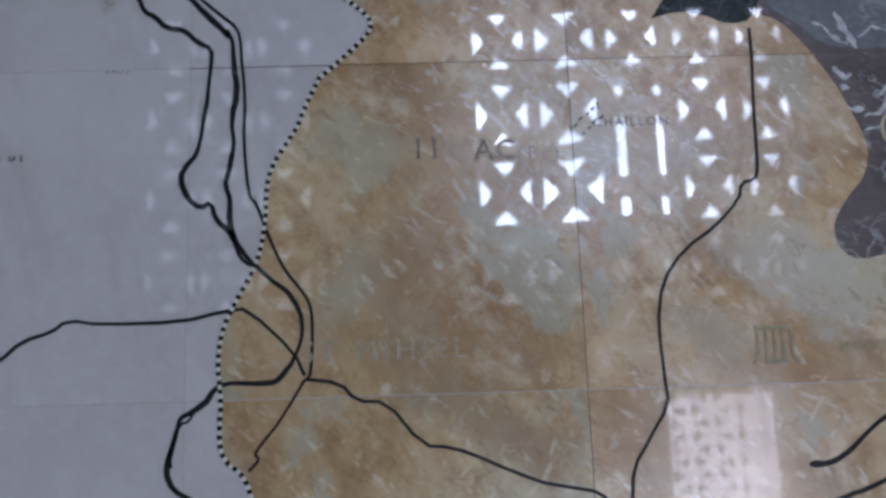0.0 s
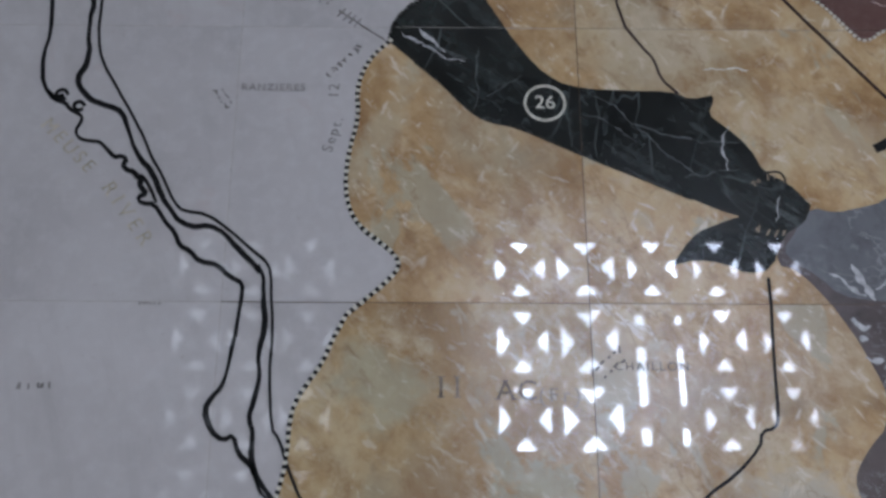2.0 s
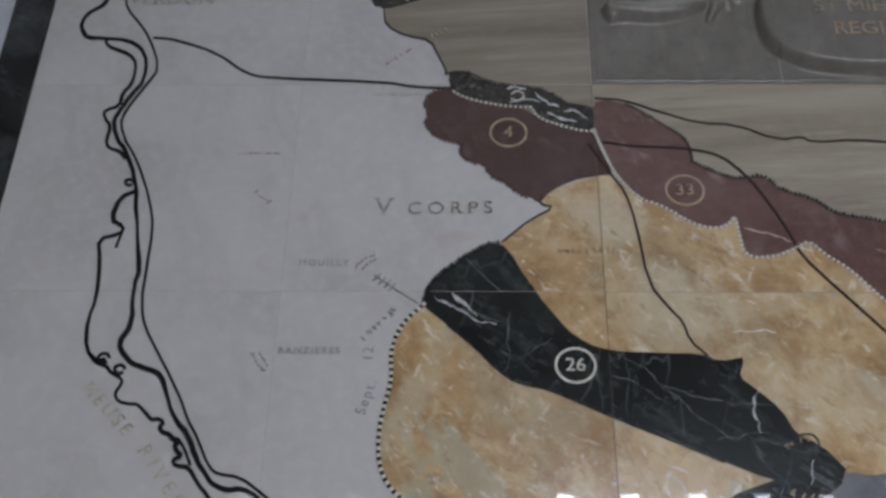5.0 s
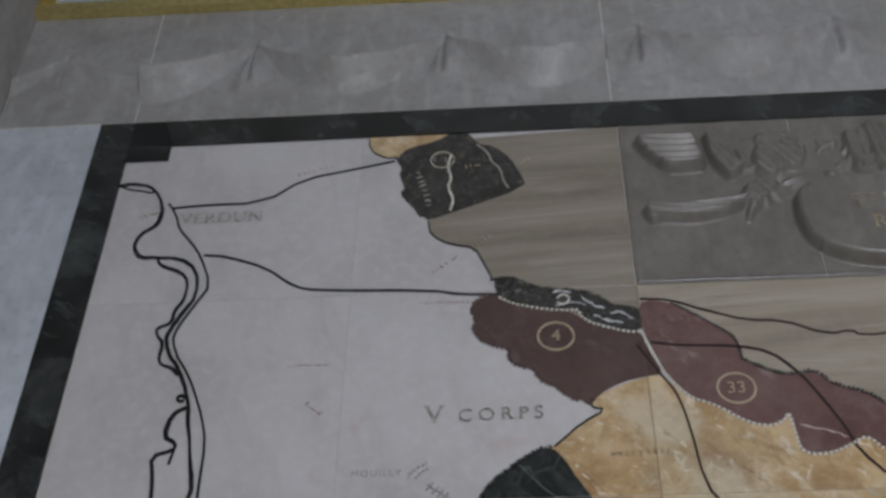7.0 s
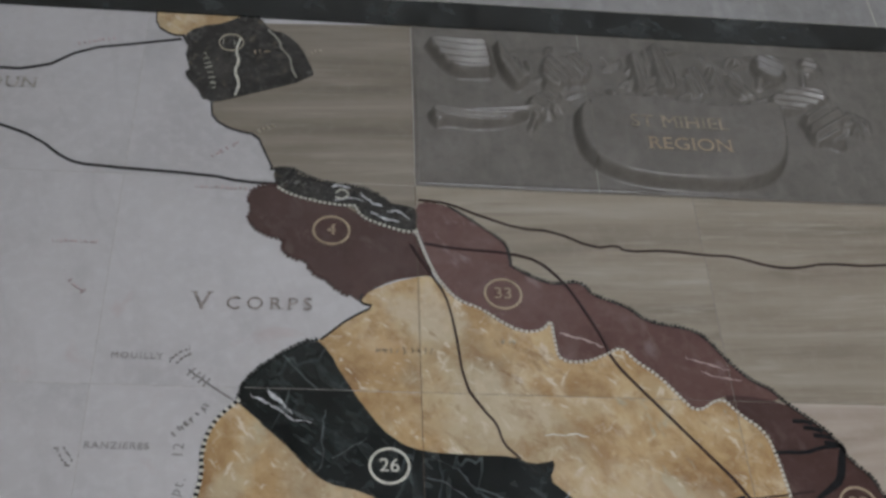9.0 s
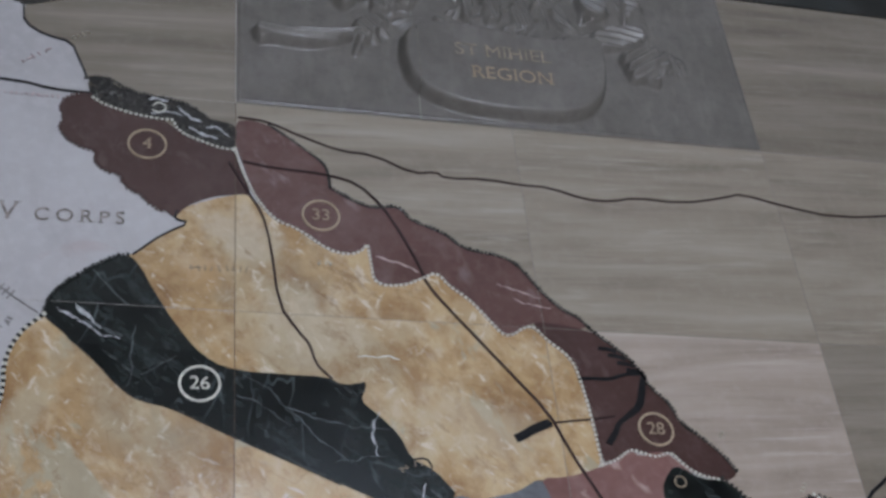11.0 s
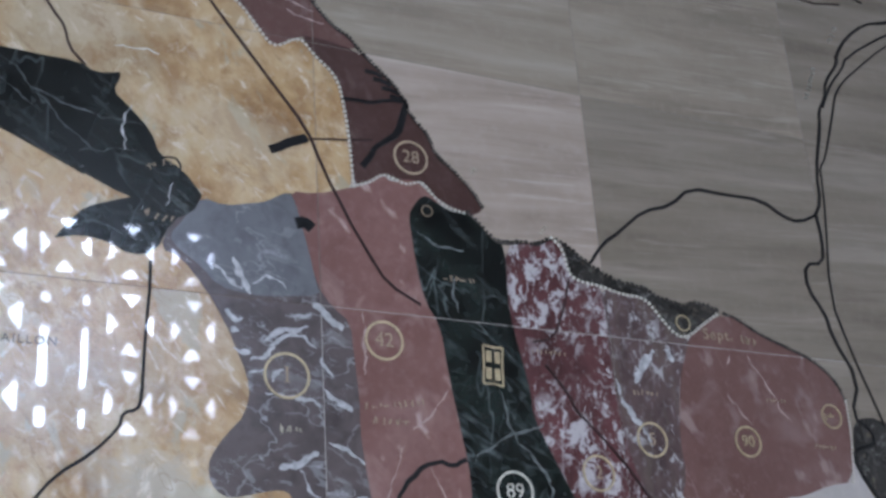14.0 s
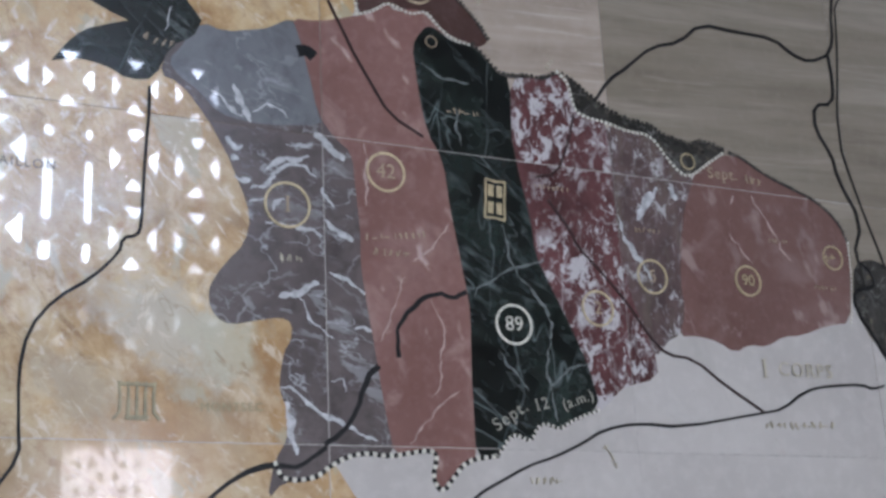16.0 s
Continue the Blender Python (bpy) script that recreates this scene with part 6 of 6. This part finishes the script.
road("black inlaid road line", [(-0.249, 2.134), (-0.171, 2.125), (-0.133, 2.078), (-0.064, 2.079), (0.016, 1.973), (0.084, 1.968), (0.168, 1.933), (0.276, 1.884), (0.336, 1.872), (0.421, 1.854), (0.435, 1.820)], 0.009, rounds=1)
road("dark brown inlaid road line", [(-0.249, 2.134), (-0.301, 2.047), (-0.353, 1.984), (-0.365, 1.965), (-0.352, 1.952), (-0.378, 1.928)], 0.008, BROWNLINE)
road("black inlaid river rising from a spring", [(0.915, 1.904), (0.938, 1.903), (0.973, 1.917), (1.023, 1.960), (1.075, 2.004), (1.131, 2.031), (1.188, 2.040), (1.246, 2.033), (1.321, 2.089)], 0.0125, name="river_line", bulge=0.4, wander=0.002)
bm = bmesh.new()
bmesh.ops.create_circle(bm, cap_ends=True, segments=18, radius=1.0, matrix=Matrix.Translation((0.914, -TOP - 0.0003, 1.904)) @ Matrix.Diagonal((0.019, 1, 0.0085, 1)) @ Matrix.Rotation(radians(90), 4, "X"))
bmesh.ops.translate(bm, verts=[v for v in bmesh.ops.extrude_face_region(bm, geom=bm.faces[:], use_keep_orig=True)["geom"] if isinstance(v, bmesh.types.BMVert)], vec=(0, 0.004, 0))
bmesh.ops.recalc_face_normals(bm, faces=bm.faces[:])
tagged(link_mesh("spring_pool", bm, LINE), "small black oval pool where the inlaid river rises", "map sign", "town signs of the wall map")
road("black inlaid river line", [(0.900, 1.805), (0.962, 1.826), (1.016, 1.844), (1.068, 1.863), (1.130, 1.890), (1.165, 1.935)], 0.011, name="river_line", wander=0.002)
road("black inlaid loop at the tail of the marble", [(0.882, 3.291), (0.921, 3.297), (0.936, 3.275), (0.933, 3.252)], 0.006, rounds=1)

road("white inlaid stream on speckled marble", [(-0.200, 5.210), (-0.214, 5.150), (-0.197, 5.090), (-0.213, 5.041), (-0.191, 4.982), (-0.201, 4.924)], 0.009, BONE, name="stream", top=TOP + 0.0004)
road("pale inlaid stream on speckled marble", [(-0.107, 5.264), (-0.067, 5.215), (-0.056, 5.163), (-0.024, 5.131), (-0.018, 5.071), (0.001, 5.026)], 0.007, DIMBONE, name="stream", top=TOP + 0.0004)
road("pale curl on the narrow speckled marble", [(0.145, 4.500), (0.164, 4.518), (0.190, 4.497), (0.170, 4.469), (0.144, 4.480)], 0.005, BONE, name="stream", top=TOP + 0.0004)

# ---- medallions and lettering ----
medallion("26", (0.308, 3.501), 0.054, BONE, "white ring with numeral on black marble", 0.0068)
medallion("4", (0.134, 4.339), 0.056, OLDGOLD, "gold ring with numeral on maroon marble")
medallion("33", (0.661, 4.111), 0.056, OLDGOLD, "gold ring with numeral on maroon marble")
medallion("28", (1.619, 3.412), 0.052, OLDGOLD, "gold ring with numeral on dark maroon marble")
medallion("42", (1.504, 2.832), 0.054, GOLD, "gold ring with numeral on red marble", 0.0065)
medallion("1", (1.223, 2.709), 0.060, GOLD, "gold ring with numeral on slate marble", 0.0065)
medallion("89", (1.870, 2.432), 0.054, BONE, "pale gold ring with numeral on black marble", 0.0068)
medallion("2", (2.146, 2.496), 0.050, GOLD, "gold ring with numeral on crimson breccia")
medallion("5", (2.344, 2.605), 0.050, GOLD, "gold ring with numeral on grey breccia")
medallion("90", (2.696, 2.620), 0.046, GOLD, "gold ring with numeral on red marble", 0.006, False)
medallion("", (3.047, 2.723), 0.038, GOLD, "small gold ring on red marble", 0.005)
medallion("", (2.517, 2.986), 0.025, GOLD, "small gold ring on dark marble", 0.004)
medallion("", (-0.232, 5.188), 0.042, FADEDGOLD, "faint gold ring on speckled marble", 0.004)
medallion("", (1.660, 3.245), 0.017, WORNGOLD, "tiny gold ring on black marble", 0.003)
inscription("VERDUN", (-1.002, 4.932), 0.07, VERDUNGREY, "worn grey lettering on white marble", 0, 1.1)
inscription("V", (-0.242, 4.045), 0.09, RUSTLETTER, "large worn grey-brown letter on white marble")
inscription("CORPS", (-0.044, 4.041), 0.064, RUSTLETTER, "rusty grey lettering on white marble", 1, 1.45)
inscription("MOUILLY", (-0.408, 3.841), 0.03, ENGRAVED, "small grey lettering on white marble", 0, 1.25)
inscription("RANZIERES", (-0.429, 3.544), 0.03, ENGRAVED, "small grey lettering on white marble", 0, 1.2)
inscription("CHAILLON", (0.547, 2.745), 0.032, DARKLETTER, "small dark lettering on ochre marble", 0, 1.25)
corps = inscription("II", (0.047, 2.687), 0.08, CORPSLETTER, "dark worn corps name on ochre marble", 0, 1.5)
letters("letter", "A", (0.185, 2.680), 0.072, CORPSLETTER, 0, corps)
letters("letter", "C", (0.239, 2.680), 0.072, CORPSLETTER, 0, corps)
letters("letter", "(Fr)", (0.317, 2.669), 0.052, OCHREWORN, 0, corps, stretch=1.35)
inscription("ST MIHIEL", (-0.066, 2.195), 0.07, STLETTER, "worn lettering on ochre marble", 0, 1.3)
inscription("I", (2.719, 2.347), 0.085, FADEDGOLD, "large gold letter on white marble")
inscription("CORPS", (2.875, 2.349), 0.06, FADEDGOLD, "gold lettering on white marble", 0, 1.2)
inscription("Sept.", (1.840, 2.180), 0.05, DIMBONE, "pale lettering on black marble", 32, 1.2)
inscription("12", (1.938, 2.213), 0.046, DIMBONE, "pale lettering on black marble", 14, 1.1)
inscription("(a.m.)", (2.055, 2.230), 0.042, DIMBONE, "pale lettering on black marble", 19, 1.1)
inscription("Sept.", (-0.262, 3.398), 0.042, ENGRAVED, "grey lettering along the front line", 75, 1.3)
inscription("12", (-0.263, 3.534), 0.042, ENGRAVED, "grey lettering along the front line", 88, 1.2)
inscription("MONTSEC", (1.074, 2.176), 0.03, OLIVE, "small olive lettering on ochre marble", 2, 1.2)
inscription("Sept.", (2.643, 2.958), 0.05, WORNGOLD, "worn gold lettering on red marble", 2, 1.15)
bars((0.364, 3.889), 9, 0.022, OCHREWORN, "faint ochre lettering worn into ochre marble", 2)
bars((1.759, 3.040), 6, 0.02, WORNGOLD, "small worn gold lettering on black marble")
inscription("MEUSE", (-0.963, 3.360), 0.054, FADEDGOLD, "worn gold lettering along the river", -46, 1.4)
inscription("RIVER", (-0.787, 3.160), 0.056, FADEDGOLD, "worn gold lettering along the river", -54, 1.6)
for place, count, size, mat, turn in [
    ((-0.230, 3.645), 7, 0.022, ENGRAVED, 48), ((-0.633, 4.257), 10, 0.016, FADEDRED, 0), ((-0.210, 4.501), 11, 0.016, FADEDRED, 0), ((-0.211, 4.677), 6, 0.02, FADEDRED, 40),
    ((-0.683, 5.164), 8, 0.018, FADEDRED, 18), ((-0.602, 4.080), 3, 0.026, FADEDRED, -40), ((-0.082, 4.782), 4, 0.018, FADEDGOLD, 35), ((-1.251, 4.970), 4, 0.026, FADEDGOLD, 20),
    ((0.070, 5.169), 3, 0.014, FADEDGOLD, 30), ((0.676, 3.931), 3, 0.018, FADEDGOLD, 0), ((-0.952, 2.691), 5, 0.02, ENGRAVED, 0), ((-0.702, 2.910), 6, 0.01, ENGRAVED, 0),
]:
    bars(place, count, size, mat, "small worn lettering on marble", turn)
for place, count, size, mat, turn in [
    ((1.539, 2.654), 10, 0.02, WORNGOLD, 8), ((1.520, 2.605), 5, 0.022, WORNGOLD, 0), ((1.242, 2.566), 4, 0.02, FADEDGOLD, 0), ((2.350, 2.746), 6, 0.018, WORNGOLD, 0),
    ((2.029, 2.844), 8, 0.016, WORNGOLD, 0), ((2.839, 2.759), 6, 0.014, WORNGOLD, 0), ((3.007, 2.621), 6, 0.016, WORNGOLD, 0), ((2.770, 2.951), 3, 0.026, WORNGOLD, -8),
    ((2.840, 2.182), 12, 0.024, FADEDGOLD, 2), ((3.047, 2.723), 2, 0.028, GOLD, 0), ((1.945, 2.011), 5, 0.022, FADEDGOLD, 0), ((2.156, 2.068), 4, 0.02, FADEDGOLD, -60),
]:
    bars(place, count, size, mat, "small worn lettering on marble", turn)
for place, count, size, mat, turn in [
    ((3.252, 4.000), 8, 0.022, DIMBONE, 66), ((3.413, 4.241), 5, 0.022, DIMBONE, 58), ((1.825, 3.406), 3, 0.014, FADEDGOLD, 60), ((2.050, 3.244), 3, 0.014, FADEDGOLD, 60),
    ((-0.292, 5.030), 8, 0.026, DIMBONE, -75), ((-0.225, 5.188), 2, 0.03, DIMBONE, 0), ((-0.120, 5.150), 3, 0.022, WORNGOLD, 10), ((0.888, 3.274), 4, 0.02, WORNGOLD, 20),
    ((0.890, 3.116), 4, 0.022, WORNGOLD, -10),
]:
    bars(place, count, size, mat, "small worn lettering on marble", turn)

# signs of towns: small plans of ramparts
def town_sign(label, place, w, h, material, turn=0.0):
    bm = bmesh.new()
    x, z = place
    c, s = math.cos(radians(turn)), math.sin(radians(turn))
    def at(u, v):
        return (x + c * u - s * v, z + s * u + c * v)
    for k in (-1, 1):
        ribbon(bm, [at(k * w / 2, -h / 2), at(k * w / 2 * 0.94, 0), at(k * w / 2, h / 2)], 0.006, TOP, 0)
        ribbon(bm, [at(-w / 2, k * h / 2), at(0, k * h / 2 * 0.94), at(w / 2, k * h / 2)], 0.006, TOP, 0)
        for j in (-1, 1):
            q = at(k * w * 0.22, j * h * 0.22)
            tessera(bm, q[0], q[1], c, s, w * 0.28, h * 0.3, TOP)
    bmesh.ops.recalc_face_normals(bm, faces=bm.faces[:])
    return tagged(link_mesh("town_sign", bm, material), label, "map sign", "town signs of the wall map")


town_sign("pale gold town sign on black marble", (1.835, 2.789), 0.062, 0.115, GOLD, -4)


def hamlet(label, place, size, material, turn):
    """A village sign: two broken rows of houses and a street across."""
    x, z = place
    bm = bmesh.new()
    c, sn = math.cos(radians(turn)), math.sin(radians(turn))
    for v in (-0.2, 0.2):
        for u in (-0.42, -0.12, 0.18, 0.46):
            a, b = (u + random.uniform(-0.05, 0.05)) * size, (v + random.uniform(-0.06, 0.06)) * size
            tessera(bm, x + c * a - sn * b, z + sn * a + c * b, c, sn, size * random.uniform(0.1, 0.2), size * 0.09, TOP)
    for u in (-0.62, 0.7):
        tessera(bm, x + c * u * size - sn * 0.15 * size, z + sn * u * size + c * 0.15 * size, -sn * 0.8 + c * 0.6, c * 0.8 + sn * 0.6, size * 0.28, size * 0.07, TOP)
    bmesh.ops.recalc_face_normals(bm, faces=bm.faces[:])
    return tagged(link_mesh("town_sign", bm, material), label, "map sign", "town signs of the wall map")


def gatehouse(label, place, w, h, material):
    """A town sign of upright bars between two lintels."""
    ob = thing("town_sign", label, "map sign", "town signs of the wall map")
    x, z = place
    for k in range(5):
        bm = bmesh.new()
        u = (k - 2) * w / 4
        flare = 0.14 * w * (k - 2) / 2 if k in (0, 4) else 0
        ribbon(bm, [(x + u, z + h / 2), (x + u * 0.92, z + h * 0.1), (x + u * 0.95, z - h * 0.3), (x + u + flare, z - h / 2)], w * 0.075, TOP, 0.4)
        bmesh.ops.recalc_face_normals(bm, faces=bm.faces[:])
        part("bar", bm, material, ob)
    for v, wide in ((0.42, 1.05), (-0.44, 0.62)):
        bm = bmesh.new()
        ribbon(bm, [(x - wide * w / 2, z + v * h), (x, z + v * h * 1.03), (x + wide * w / 2, z + v * h)], h * 0.1, TOP + 0.0003, 0.4)
        bmesh.ops.recalc_face_normals(bm, faces=bm.faces[:])
        part("lintel", bm, material, ob)
    return ob


gatehouse("olive town sign of upright bars on ochre marble", (0.845, 2.185), 0.085, 0.09, OLIVE)
hamlet("dark village sign on ochre marble", (0.440, 2.750), 0.07, DARKLETTER, 42)
hamlet("grey village sign on white marble", (-0.285, 3.846), 0.05, ENGRAVED, 40)
hamlet("grey village sign on white marble", (-0.561, 3.511), 0.048, ENGRAVED, 125)

# a narrow railway with cross ties
rail = [(-0.258, 3.800), (-0.228, 3.775), (-0.198, 3.754), (-0.130, 3.703)]
road("thin grey railway line on white marble", rail, 0.003, ENGRAVED, 1, 0.2, "railway_line")
for (ax, az), (bx, bz) in zip(rail[:2], rail[1:]):
    for f in (0.25, 0.75):
        px, pz = ax + (bx - ax) * f, az + (bz - az) * f
        nx, nz = -(bz - az), bx - ax
        q = 0.016 / math.hypot(nx, nz)
        road("short grey cross tie of the railway", [(px - nx * q, pz - nz * q), (px, pz), (px + nx * q, pz + nz * q)], 0.004, ENGRAVED, 0, 0.2, "cross_tie")
